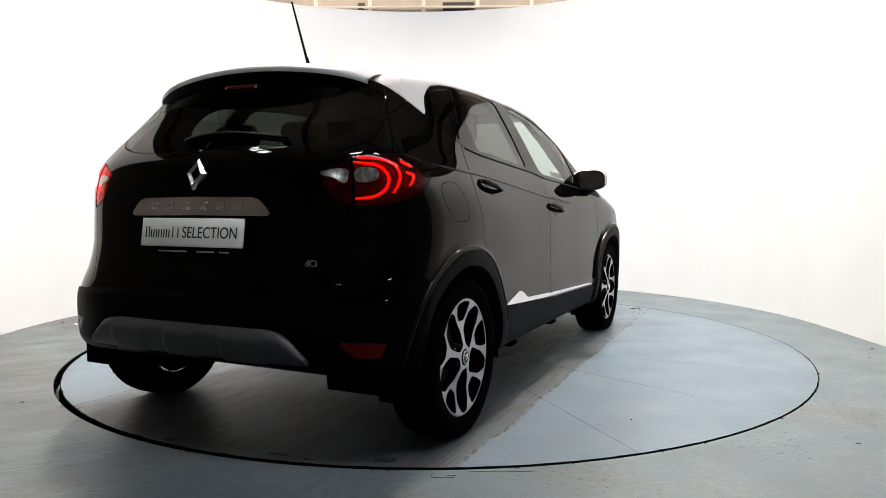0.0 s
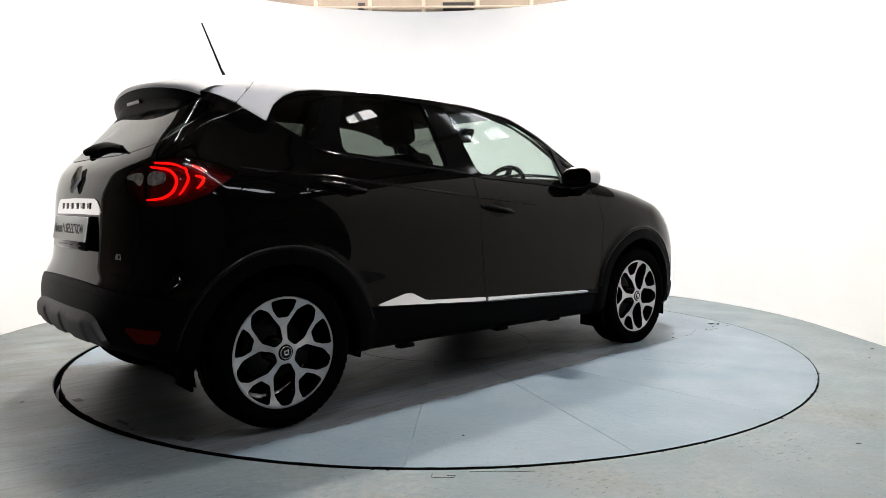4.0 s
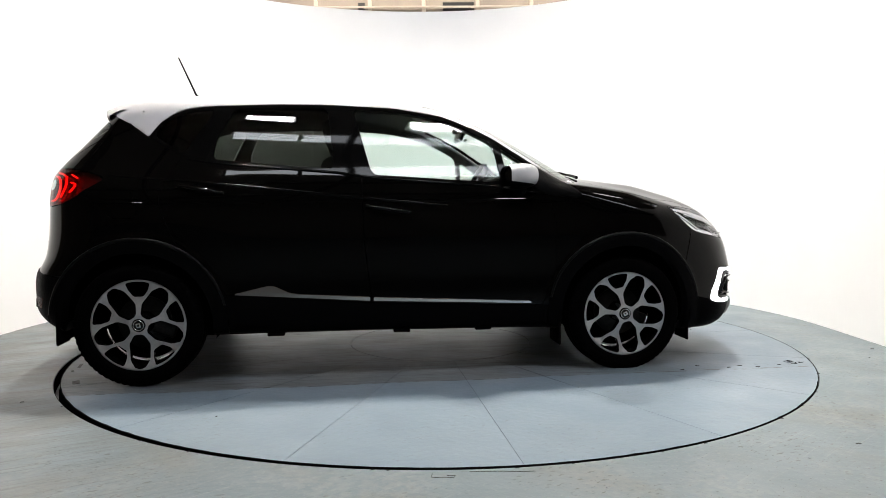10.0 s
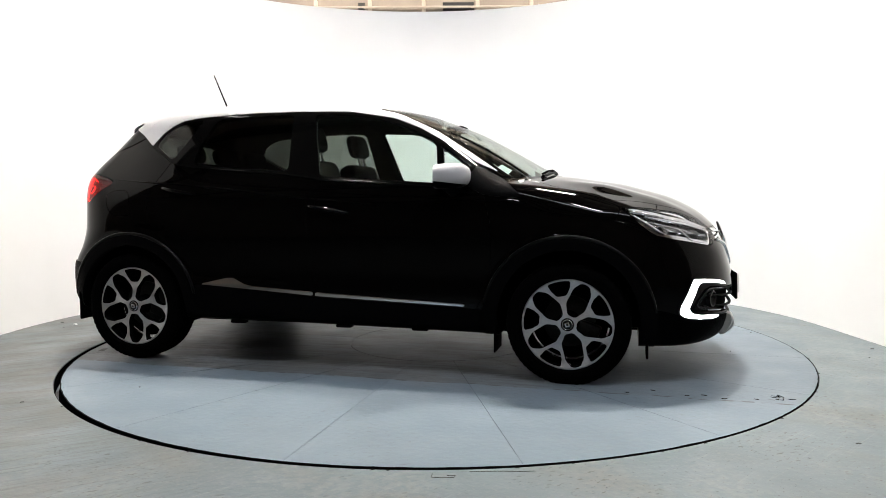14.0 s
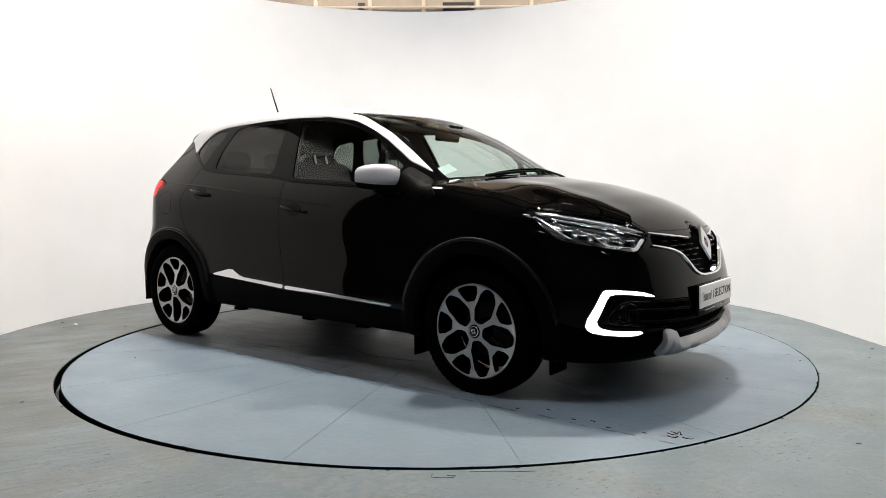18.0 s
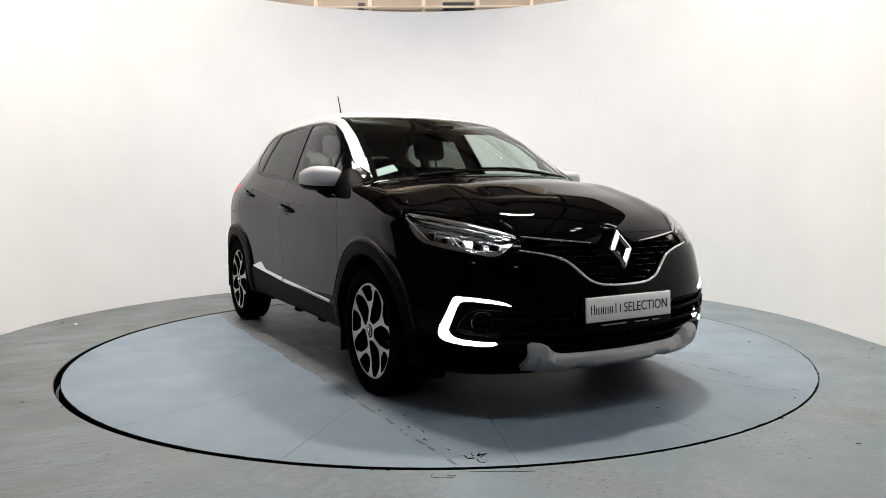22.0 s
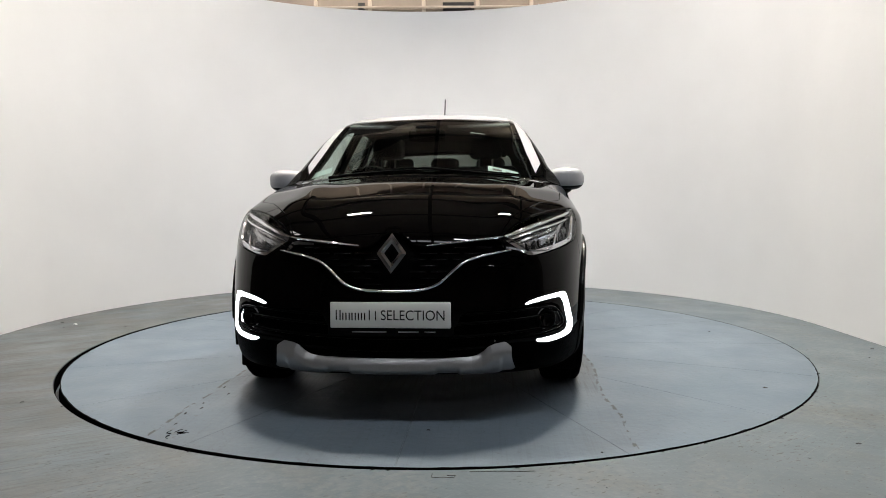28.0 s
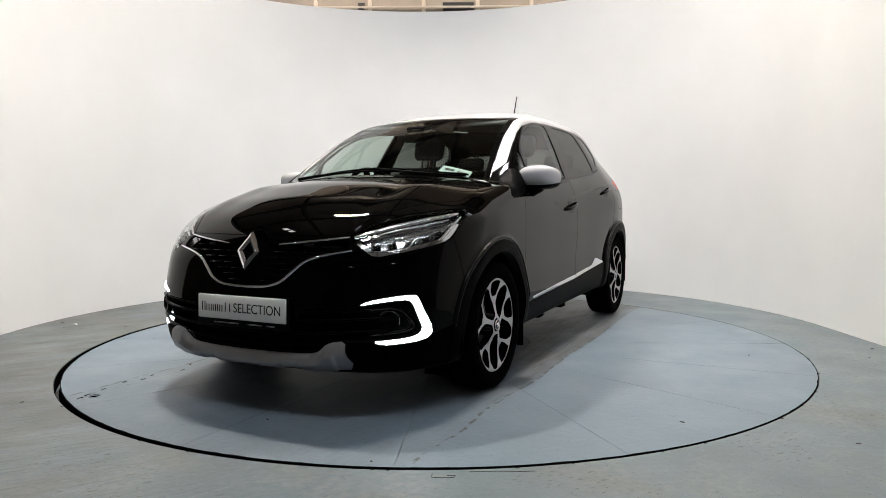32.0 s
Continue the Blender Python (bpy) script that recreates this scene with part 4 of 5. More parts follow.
for row, z in enumerate(np.arange(0.603, 0.772, 0.026)):
    for y in np.arange(-0.55, 0.56, 0.094) + (0.047 if row % 2 else 0):
        if abs(y) < 0.075 or outline(np.array([abs(y) + 0.03, abs(y)]), np.array([z, z]), grille_poly).max() > -0.006:
            continue
        p = front_at(y, z)[0]
        n = normals(p[None])[0]
        if fin_mesh is None:
            fin = part("grille_fin", fin_v, fin_t, "gloss", car)
            fin_mesh = fin.data
        else:
            fin = new("grille_fin", fin_mesh)
            fin.parent = car
        fin.location = Vector(CAR_AT) + Vector(p - n * 0.016)
        fin.rotation_euler = (0, 0, math.atan2(n[1], n[0]))
for z in (0.322, 0.375, 0.43, 0.468):
    reach = 0.40 if z < 0.34 else (0.70 if z < 0.45 else 0.60)
    sl = np.linspace(-reach, reach, 60)
    part("intake_slat", *ribbon(front_at(sl, z + 0.03 * (sl / 0.7) ** 2) - (0.012, 0, 0), 0.012, 0.012), "plastic", car)
for s in (1, -1):
    c0 = front_at(0.655 * s, 0.437)[0]
    part("fog_lamp", *turned(*lathe([(0.001, 0.0), (0.03, 0.006), (0.036, 0.016), (0.045, 0.012), (0.05, -0.01)], 28), Matrix.Translation(c0 - (0.018, 0, 0)) @ pose(0, 0, 0, 0, 0, -90 + 28 * s)), "gloss", car)
    inner = fine([(0.60, 0.488), (0.695, 0.492), (0.735, 0.425), (0.728, 0.398), (0.60, 0.380)], 30) * (s, 1)
    part("fog_surround", *ribbon(front_at(inner[:, 0], inner[:, 1]), 0.014, 0.008), "gloss", car)


def badge(name, centre, turn, w, h, parent):
    """A lozenge frame of four bevelled bars."""
    v, t = [], []
    rings = [(1.0, 0.0), (0.96, 0.010), (0.70, 0.018), (0.47, 0.010), (0.44, 0.0)]
    for k, out in rings:
        for cy, cz in ((0, 1), (1, 0.04), (1, -0.04), (0, -1), (-1, -0.04), (-1, 0.04)):
            v.append((out, cy * w * (k if abs(cz) < 0.5 else k), cz * h * k))
    for i in range(len(rings) - 1):
        for j in range(6):
            q, r = i * 6 + j, i * 6 + (j + 1) % 6
            t += [[q, r, r + 6], [q, r + 6, q + 6]]
    return part(name, *turned(np.array(v), np.array(t), Matrix.Translation(centre) @ turn), "chrome", parent, "plain chrome lozenge badge", smooth=False)


badge("front_badge", front_at(0.0, 0.728)[0] + (0.012, 0, 0), pose(0, 0, 0, 0, -19, 0), 0.064, 0.092, car)
badge("rear_badge", rear_at(0.0, 1.055)[0] - (0.004, 0, 0), pose(0, 0, 0, 0, -20, 180), 0.048, 0.066, car)
overlay("badge_bed", hood_half, within([(-0.05, 0.80), (0.05, 0.80), (0.03, 0.84), (-0.03, 0.84)], "yz", x_min=1.5), "gloss", 0.003, 0)


def lettering(text, size, depth=0.0006):
    cu = bpy.data.curves.new("lettering", "FONT")
    cu.body, cu.size, cu.extrude, cu.align_x, cu.align_y = text, size, depth, "CENTER", "CENTER"
    ob = bpy.data.objects.new("lettering", cu)
    me = bpy.data.meshes.new_from_object(ob)
    v = np.array([p.co[:] for p in me.vertices])
    f = [list(p.vertices) for p in me.polygons]
    bpy.data.objects.remove(ob)
    return v, f


def show_plate(name, centre, turn, label):
    """A white dealer plate facing +x in its own space: words, a barred-out name and small print."""
    plate = part(name, *box(0.012, 0.505, 0.108, 0, 0, 0, 0.004), "plate", car, label)
    plate.matrix_basis = Matrix.Translation(Vector(CAR_AT) + Vector(centre)) @ turn
    holder = part("plate_holder", *box(0.014, 0.53, 0.148, -0.010, 0, -0.016, 0.005), "gloss", plate, "black holder")
    v, f = lettering("SELECTION", 0.06)
    v = v - (v.max(0) + v.min(0)) / 2
    v = np.stack([v[:, 2] + 0.0068, v[:, 0] * 0.265 / np.ptp(v[:, 0]) + 0.094, v[:, 1] * 0.042 / np.ptp(v[:, 1])], 1)
    part("word", v, f, "ink", plate, smooth=False)
    for i, (w, h, dz) in enumerate(((0.027, 0.046, 0.0), (0.022, 0.034, -0.006), (0.020, 0.034, -0.006), (0.022, 0.034, -0.006), (0.022, 0.034, -0.006), (0.008, 0.046, 0.0), (0.014, 0.042, -0.002))):
        for k in ((-0.3, 0.3) if w > 0.015 else (0,)):
            part("name_bar", *box(0.001, 0.0052, h * 0.92, 0.0066, -0.218 + i * 0.0262 + k * w, dz), "ink", plate, smooth=False)
    for y, w in ((-0.09, 0.145), (0.075, 0.085), (0.165, 0.045)):
        part("print_bar", *box(0.001, w, 0.0055, -0.0022, y, -0.071), "pale_ink", plate, smooth=False)
    return plate


show_plate("front_plate", front_at(0.0, 0.478)[0] + (0.016, 0, 0), pose(0, 0, 0, 0, -2, 0), "white dealer plate with black words")
show_plate("rear_plate", (-1.892, 0, 0.838), pose(0, 0, 0, 0, -9, 180), "white dealer plate with black words")

# chrome bar over the rear plate, with plain raised marks; small badge
CHROME_BAR = [(-0.02, 0.903), (0.352, 0.900), (0.325, 0.935), (0.285, 0.968), (-0.02, 0.972)]
overlay("tailgate_bar", tailgate_half, within(CHROME_BAR, "yz", x_max=-1.5, corner=1), "chrome", 0.004, 0.02, label="chrome bar with raised marks")
for y in np.linspace(-0.21, 0.21, 6):
    part("raised_mark", *box(0.004, 0.034, 0.028, rear_at(y, 0.938)[0][0] - 0.006, y, 0.938, 0.0015, 1), "chrome", car)
ev, ef = lettering("dCi", 0.034, 0.0015)
ev = ev - (ev.max(0) + ev.min(0)) / 2
part("engine_badge", *turned(ev, ef, Matrix.Translation(rear_at(-0.512, 0.735)[0] - (0.003, 0, 0)) @ pose(0, 0, 0, 90, 0, -82)), "machined", car, "small silver letters", smooth=False)

# tail wiper, screen wipers, aerial
wp = fine([(0.12, 1.185), (0.04, 1.207), (-0.12, 1.212), (-0.36, 1.185)], 30)
rp = rear_at(wp[:, 0], wp[:, 1]) - (0.028, 0, 0)
rear_wiper = part("rear_wiper", *tube(rp + (0, 0, 0), np.linspace(0.017, 0.006, 30), 10), "plastic", car, "black rear wiper")
part("wiper_blade", *tube(rear_at(wp[4:, 0], wp[4:, 1] - 0.012) - (0.008, 0, 0), 0.006, 6), "rubber", rear_wiper)
part("pivot", *turned(*lathe([(0.001, 0.03), (0.016, 0.028), (0.022, 0.0), (0.024, -0.03)], 20), Matrix.Translation(rear_at(0.10, 1.187)[0]) @ pose(0, 0, 0, 0, 0, 90)), "plastic", rear_wiper)
for pts in ([(1.115, -0.50), (1.135, -0.30), (1.14, -0.10), (1.135, 0.10)], [(1.11, 0.03), (1.125, 0.22), (1.095, 0.42), (1.035, 0.58)]):
    w = fine(pts, 30)
    wiper = part("wiper", *tube(top_at(w[:, 0] + 0.02, w[:, 1]) + (0, 0, 0.013), np.linspace(0.010, 0.004, 30), 8), "plastic", car, "black windscreen wiper")
    part("wiper_blade", *tube(top_at(w[6:, 0] - 0.012, w[6:, 1]) + (0, 0, 0.010), 0.006, 6), "rubber", wiper)
roof_z = top_at(-1.129, 0.0)[0][2]
aerial = part("aerial", *tube([(-1.129, 0, roof_z + 0.01), (-1.147, 0, roof_z + 0.05), (-1.158, 0, roof_z + 0.066), (-1.254, 0, 1.842)], [0.010, 0.008, 0.0062, 0.0040], 8), "plastic", car, "thin black roof aerial")
part("aerial_foot", *turned(*lathe([(0.001, 0.018), (0.012, 0.014), (0.024, 0.0)], 20), Matrix.Translation((-1.129, 0, roof_z)) @ pose(0, 0, 0, 90, 0, 0)), "plastic", aerial)


# door mirrors
def mirror_shell():
    a, b = np.meshgrid(np.linspace(-np.pi / 2, np.pi / 2, 29), np.linspace(0, 2 * np.pi, 57), indexing="ij")
    f = lambda q, e: np.sign(q) * np.abs(q) ** e
    x = 0.108 * f(np.cos(a), 0.75) * f(np.cos(b), 0.8)
    y = 0.112 * f(np.cos(a), 0.75) * f(np.sin(b), 0.62)
    z = 0.068 * f(np.sin(a), 0.72)
    x = x - 0.10 * (y > 0) * (y / 0.112) ** 2 * 0.35
    v = np.stack([x + 0.685, y + 0.872, z + 1.078 + 0.10 * (x / 0.11) * 0.05], -1).reshape(-1, 3)
    n = 57
    t = []
    for i in range(28):
        for j in range(n - 1):
            q = i * n + j
            t += [[q, q + 1, q + n + 1], [q, q + n + 1, q + n]]
    return v, np.array(t)


mv, mt = mirror_shell()
mv, mt = clip(mv, mt, 0.612 + 0.10 * (mv[:, 1] - 0.87) - mv[:, 0])
cap = clip(mv, mt, (1.045 - 0.12 * (mv[:, 0] - 0.68)) - mv[:, 2])
base = clip(mv, mt, mv[:, 2] - (1.045 - 0.12 * (mv[:, 0] - 0.68)))
rear_edge = np.array([p for p in mv if abs(p[0] - (0.612 + 0.10 * (p[1] - 0.87))) < 1e-6])
ang = np.argsort(np.arctan2(rear_edge[:, 2] - 1.078, rear_edge[:, 1] - 0.872))
rim_pts = rear_edge[ang]
gl_v = np.concatenate([[rim_pts.mean(0) + (0.012, 0, 0)], rim_pts.mean(0) + (rim_pts - rim_pts.mean(0)) * (1, 0.9, 0.88) + (0.012, 0, 0)])
k = len(rim_pts)
gl_t = np.array([[0, 1 + i, 1 + (i + 1) % k] for i in range(k)])
frame_v = np.concatenate([rim_pts, gl_v[1:]])
frame_t = np.array([[i, (i + 1) % k, k + (i + 1) % k] for i in range(k)] + [[i, k + (i + 1) % k, k + i] for i in range(k)])
for side in (1, -1):
    flip = (lambda v, t: (v, t)) if side == 1 else mirror
    mir = part("door_mirror", *flip(*base), "plastic", car, "door mirror with silver cap")
    part("cap", *flip(*cap), "silver", mir, "silver painted cap")
    part("glass", *flip(gl_v, gl_t), "mirror_glass", mir)
    part("rim", *flip(frame_v, frame_t), "plastic", mir)
    av, at = tube(np.array([(0.70, 0.775, 0.965), (0.705, 0.80, 0.985), (0.70, 0.835, 1.01), (0.69, 0.87, 1.04)]), [0.05, 0.042, 0.04, 0.05], 14)
    part("arm", *flip(av, at), "plastic", mir)

# door handles
for x0h, x1h, zh, slope in ((-1.09, -0.87, 1.015, -0.17), (-0.135, 0.10, 0.905, -0.165)):
    xs = np.linspace(x0h, x1h, 22)
    zs = zh + slope * (xs - (x0h + x1h) / 2)
    s = np.linspace(0, 1, 22)
    lift = 0.028 * np.clip(np.sin(np.pi * s), 0, 1) ** 0.45
    pts = side_at(xs, zs) + np.stack([0 * lift, lift, 0 * lift], 1)
    hv, ht = tube(pts, 0.009 + 0.003 * np.sin(np.pi * s), 10)
    two_sided("door_handle", hv, ht, "paint", "black door handle")
    a = np.linspace(0, 2 * np.pi, 40, endpoint=False)
    xm, zm = (x0h + x1h) / 2, zh - 0.004
    ring = [(xm, zm)] + [(xm + 0.062 * math.cos(q), zm + 0.040 * math.sin(q)) for q in a]
    cup = side_at([p[0] for p in ring], [p[1] for p in ring]) + (0, 0.0015, 0)
    cup_t = np.array([[0, 1 + i, 1 + (i + 1) % 40] for i in range(40)])[:, ::-1]
    two_sided("handle_recess", cup, cup_t, "gloss")

# crease below the windows
cr = fine([(-1.45, 1.092), (-1.25, 1.073), (-1.037, 1.060), (-0.80, 1.037), (-0.53, 1.008), (-0.317, 0.985), (0.0, 0.953), (0.30, 0.925)], 80)
two_sided("waist_crease", *ribbon(side_at(cr[:, 0], cr[:, 1]), 0.016, 0.0035), "paint")

# polished moulding under the side windows, rounded lips of the arch trims
bx_m = np.linspace(-1.06, 0.84, 70)
two_sided("belt_moulding", *ribbon(side_at(bx_m, belt(bx_m) - 0.006), 0.016, 0.006), "gloss")
for hx, a0, a1 in ((-HUB_X, 12, 172), (HUB_X, 8, 168)):
    q = np.radians(np.linspace(a0, a1, 60))
    two_sided("arch_lip", *ribbon(side_at(hx + 0.441 * np.cos(q), HUB_Z + 0.441 * np.sin(q)), 0.022, 0.013), "trim")

# mud flaps, underside
for x, z0f, z1f, w in ((-1.70, 0.225, 0.40, 0.16), (0.925, 0.145, 0.30, 0.18)):
    two_sided("mud_flap", *box(0.012, w, z1f - z0f, x, 0.775, (z0f + z1f) / 2, 0.005, 1), "rubber")
two_sided("air_guide", *box(0.012, 0.16, 0.09, 1.70, 0.74, 0.185, 0.005, 1), "rubber")
part("rear_axle", *tube([(-1.303, -0.68, 0.30), (-1.25, -0.45, 0.27), (-1.25, 0.45, 0.27), (-1.303, 0.68, 0.30)], 0.05, 10), "dark", car)
part("silencer", *box(0.26, 0.36, 0.10, -1.66, 0.25, 0.36, 0.04), "dark", car)
# unseen dark boxes, added to stop lamp light leaking through the shell
part("engine_block", *box(0.98, 0.86, 0.38, 1.45, 0, 0.46, 0.03), "dark", car)
part("boot_floor", *box(1.0, 0.90, 0.05, -1.36, 0, 0.49, 0.02), "dark", car)
two_sided("bay_wall", *box(0.26, 0.24, 0.36, 1.79, 0.55, 0.48, 0.03), "dark")
two_sided("boot_wall", *box(0.14, 0.26, 0.10, -1.77, 0.56, 0.47, 0.03), "dark")
part("floor_pan", *box(2.2, 1.2, 0.05, 0, 0, 0.235, 0.02), "dark", car)
for x in (-0.62, 0.05, 0.5):
    two_sided("sill_bracket", *box(0.09, 0.05, 0.02, x, 0.80, 0.247, 0.004, 1), "dark")

# wheel wells
for hx in (-HUB_X, HUB_X):
    lv, lt = turned(*lathe([(0.001, 0.46), (0.39, 0.46), (0.39, 0.855)], 72), Matrix.Translation((hx, 0, HUB_Z)))
    lv, lt = clip(lv, lt, 0.24 - lv[:, 2])
    two_sided("wheel_liner", lv, lt, "dark")


# ---- wheels ----
def spoke_openings(u, w):
    """Negative inside the ten openings of the rim's face."""
    ang, r = np.arctan2(w, u), np.hypot(u, w)
    step = 2 * np.pi / 5
    best = np.full(len(u), 1e9)
    for poly, off in (([(0.1365, -0.018), (0.141, -0.026), (0.167, -0.0452), (0.197, -0.055), (0.204, -0.050), (0.209, -0.026), (0.211, 0.0), (0.209, 0.026), (0.204, 0.050), (0.197, 0.055), (0.167, 0.0452), (0.141, 0.026), (0.1365, 0.018)], 0.0),
                      ([(0.044, -0.012), (0.050, -0.024), (0.086, -0.046), (0.098, -0.0485), (0.166, -0.0455), (0.180, -0.040), (0.205, -0.024), (0.211, -0.010), (0.211, 0.010), (0.205, 0.024), (0.180, 0.040), (0.166, 0.0455), (0.098, 0.0485), (0.086, 0.046), (0.050, 0.024), (0.044, 0.012)], step / 2)):
        q = (ang - off + step / 2) % step - step / 2
        best = np.minimum(best, outline(r * np.cos(q), r * np.sin(q), np.array(poly)))
    return best


def wheel_meshes():
    rr, aa = np.linspace(0.034, 0.236, 78), np.linspace(0, 2 * np.pi, 361)[:-1]
    r, a = np.meshgrid(rr, aa, indexing="ij")
    dish = 0.860 - 0.016 * np.sin(np.pi * np.clip((r - 0.05) / 0.185, 0, 1)) - 0.004 * ramp(r, 0.229, 0.236)
    v = np.stack([r * np.cos(a), dish, r * np.sin(a)], -1).reshape(-1, 3)
    i, j = np.meshgrid(np.arange(77), np.arange(360), indexing="ij")
    p, q = (i * 360 + j).ravel(), (i * 360 + (j + 1) % 360).ravel()
    t = np.concatenate([np.stack([p, q, q + 360], 1), np.stack([p, q + 360, p + 360], 1)])
    v, t = clip(v, t, -spoke_openings(v[:, 0] / 1.072, v[:, 2] / 1.072))
    e = edge_loop(t)
    inner = v - np.array([0, 0.040, 0])
    n = len(v)
    sides = (np.concatenate([v, inner]), np.concatenate([np.stack([e[:, 1], e[:, 0], e[:, 0] + n], 1), np.stack([e[:, 1], e[:, 0] + n, e[:, 1] + n], 1)]))
    sides = compact(*sides)
    tread = []
    for yy, rad in ((0.678, 0.232), (0.672, 0.250), (0.672, 0.285), (0.680, 0.308), (0.692, 0.318), (0.715, 0.3215), (0.718, 0.315), (0.727, 0.315), (0.730, 0.3225), (0.765, 0.3225), (0.768, 0.315), (0.778, 0.315), (0.781, 0.3225),
                    (0.817, 0.3225), (0.820, 0.315), (0.829, 0.315), (0.832, 0.3215), (0.856, 0.3175), (0.866, 0.308), (0.873, 0.285), (0.873, 0.262), (0.870, 0.256), (0.8715, 0.253), (0.869, 0.246), (0.865, 0.240), (0.861, 0.2375)):
        tread.append((rad, yy))
    ty = lathe(tread, 240)
    rows = len(tread)
    idx = np.arange(len(ty[0]))
    groove = ((idx // rows) % 4 == 0) & np.isin(idx % rows, [3, 4, 5, 16, 17, 18])
    ty[0][groove] *= np.array([0.986, 1, 0.986])
    barrel = lathe([(0.237, 0.855), (0.229, 0.835), (0.219, 0.80), (0.212, 0.72), (0.214, 0.69), (0.230, 0.68)], 72)
    disc = lathe([(0.05, 0.745), (0.135, 0.745), (0.135, 0.725), (0.05, 0.725)], 64)
    hub = lathe([(0.001, 0.868), (0.022, 0.867), (0.0275, 0.862), (0.029, 0.852), (0.040, 0.850), (0.046, 0.838), (0.056, 0.81), (0.058, 0.74)], 48)
    ring = lathe([(0.0235, 0.8665), (0.0255, 0.8685), (0.0275, 0.864)], 48)
    return dict(rim_face=(v, t, "machined"), spoke_sides=(*sides, "rim_black"), tyre=(*ty, "rubber"), rim_barrel=(*barrel, "rim_black"), brake_disc=(*disc, "steel_dark"), brake_shield=(*lathe([(0.03, 0.716), (0.16, 0.712), (0.198, 0.705), (0.204, 0.70)], 48), "dark"), hub_cap=(*hub, "rim_black"), hub_ring=(*ring, "chrome"), cap_badge=(*lathe([(0.016, 0.868), (0.012, 0.871), (0.0075, 0.868)], 4), "chrome"))


WHEEL = wheel_meshes()
wheel_data = {}
bolt_v, bolt_t = lathe([(0.001, 0.853), (0.007, 0.853), (0.009, 0.843), (0.009, 0.80)], 12)
cal_v, cal_t = box(0.12, 0.05, 0.07, 0.11, 0.75, 0.0, 0.012)
for hx in (-HUB_X, HUB_X):
    for side in (1, -1):
        turn = {(-1, 1): 47, (1, 1): 53, (-1, -1): 54, (1, -1): 66}[(1 if hx > 0 else -1, side)]
        first = not wheel_data
        wheel = None
        for key in ("rim_face", "spoke_sides", "tyre", "rim_barrel", "brake_disc", "brake_shield", "hub_cap", "hub_ring", "cap_badge"):
            v, t, mat = WHEEL[key]
            v = v - (0, 0.775, 0)
            nm = "wheel" if key == "rim_face" else key
            if first:
                ob = part(nm, v, t, mat, None, smooth=True)
                wheel_data[key] = ob.data
            else:
                ob = new(nm, wheel_data[key])
            if wheel is None:
                wheel = ob
                ob.parent = car
                ob.location = Vector(CAR_AT) + Vector((hx, 0.775 * side, HUB_Z - (0.012 if hx > 0 and side < 0 else 0)))
                ob.rotation_euler = (0, radians(turn), 0 if side == 1 else math.pi)
                tagged(ob, "five-spoke alloy wheel, machined silver over black")
            else:
                ob.parent = wheel
        for i in range(4):
            a = 2 * math.pi * i / 4 + 0.6
            if first and i == 0:
                ob = part("wheel_bolt", bolt_v - (0, 0.775, 0), bolt_t, "steel_dark")
                wheel_data["bolt"] = ob.data
            else:
                ob = new("wheel_bolt", wheel_data["bolt"])
            ob.parent = wheel
            ob.location = (0.05 * math.cos(a), -0.004, 0.05 * math.sin(a))
        if first:
            ob = part("brake_caliper", cal_v - (0, 0.775, 0), cal_t, "steel_dark")
            wheel_data["caliper"] = ob.data
        else:
            ob = new("brake_caliper", wheel_data["caliper"])
        ob.parent = wheel
        ob.rotation_euler = (0, radians(-turn + 160), 0)


# ---- cabin ----
def cabin_lining():
    global rest
    v, t = shell(0.03, 110)
    d = np.minimum.reduce([screen_d(*v.T) + 0.02] + [within(p, "xz", corner=1)(*v.T) - 0.004 for p in (QUARTER, REAR_GLASS, FRONT_GLASS, FRONT_QUARTER)] + [within(REAR_WINDOW, "yz", x_max=-1.3)(*v.T)])
    v, t = clip(v, t, -d)
    wells = [0.47 - np.hypot(v[:, 0] - hx, v[:, 2] - HUB_Z) for hx in (-HUB_X, HUB_X)]
    v, t = clip(v, t, np.maximum.reduce([0.45 - v[:, 2], v[:, 0] - 1.16, -1.75 - v[:, 0]] + wells))
    v = v - normals(v) * 0.035
    return join((v, t[:, ::-1]), mirror(v, t[:, ::-1]))


part("cabin_lining", *cabin_lining(), "lining", car)
part("cabin_floor", *box(1.72, 1.45, 0.05, -0.03, 0, 0.47, 0.02), "lining", car)
dash = [(1.10, 0.98), (0.86, 1.035), (0.72, 1.03), (0.64, 0.97), (0.66, 0.80), (0.80, 0.60)]
dv = np.array([(x, y, z - 0.03 * abs(y / 0.7) ** 3) for y in np.linspace(-0.70, 0.70, 15) for x, z in rounded(dash, 2, closed=False)])
m_d = len(rounded(dash, 2, closed=False))
part("dashboard", dv, [[i * m_d + j, (i + 1) * m_d + j, (i + 1) * m_d + j + 1, i * m_d + j + 1] for i in range(14) for j in range(m_d - 1)], "plastic", car)
cowl = part("instrument_hood", *box(0.18, 0.36, 0.10, 0.70, -0.36, 1.035, 0.04), "plastic", car)
sw = Matrix.Translation((0.52, -0.36, 0.99)) @ pose(0, 0, 0, 0, -65, 0)
ra = np.linspace(0, 2 * np.pi, 49)
rim_w = np.stack([0.185 * np.cos(ra), 0.185 * np.sin(ra), 0 * ra], 1)
steering = part("steering_wheel", *turned(*tube(rim_w, 0.015, 10, caps=False), sw), "plastic", car)
part("wheel_boss", *turned(*box(0.13, 0.15, 0.05, 0, 0, -0.02, 0.02), sw), "plastic", steering)
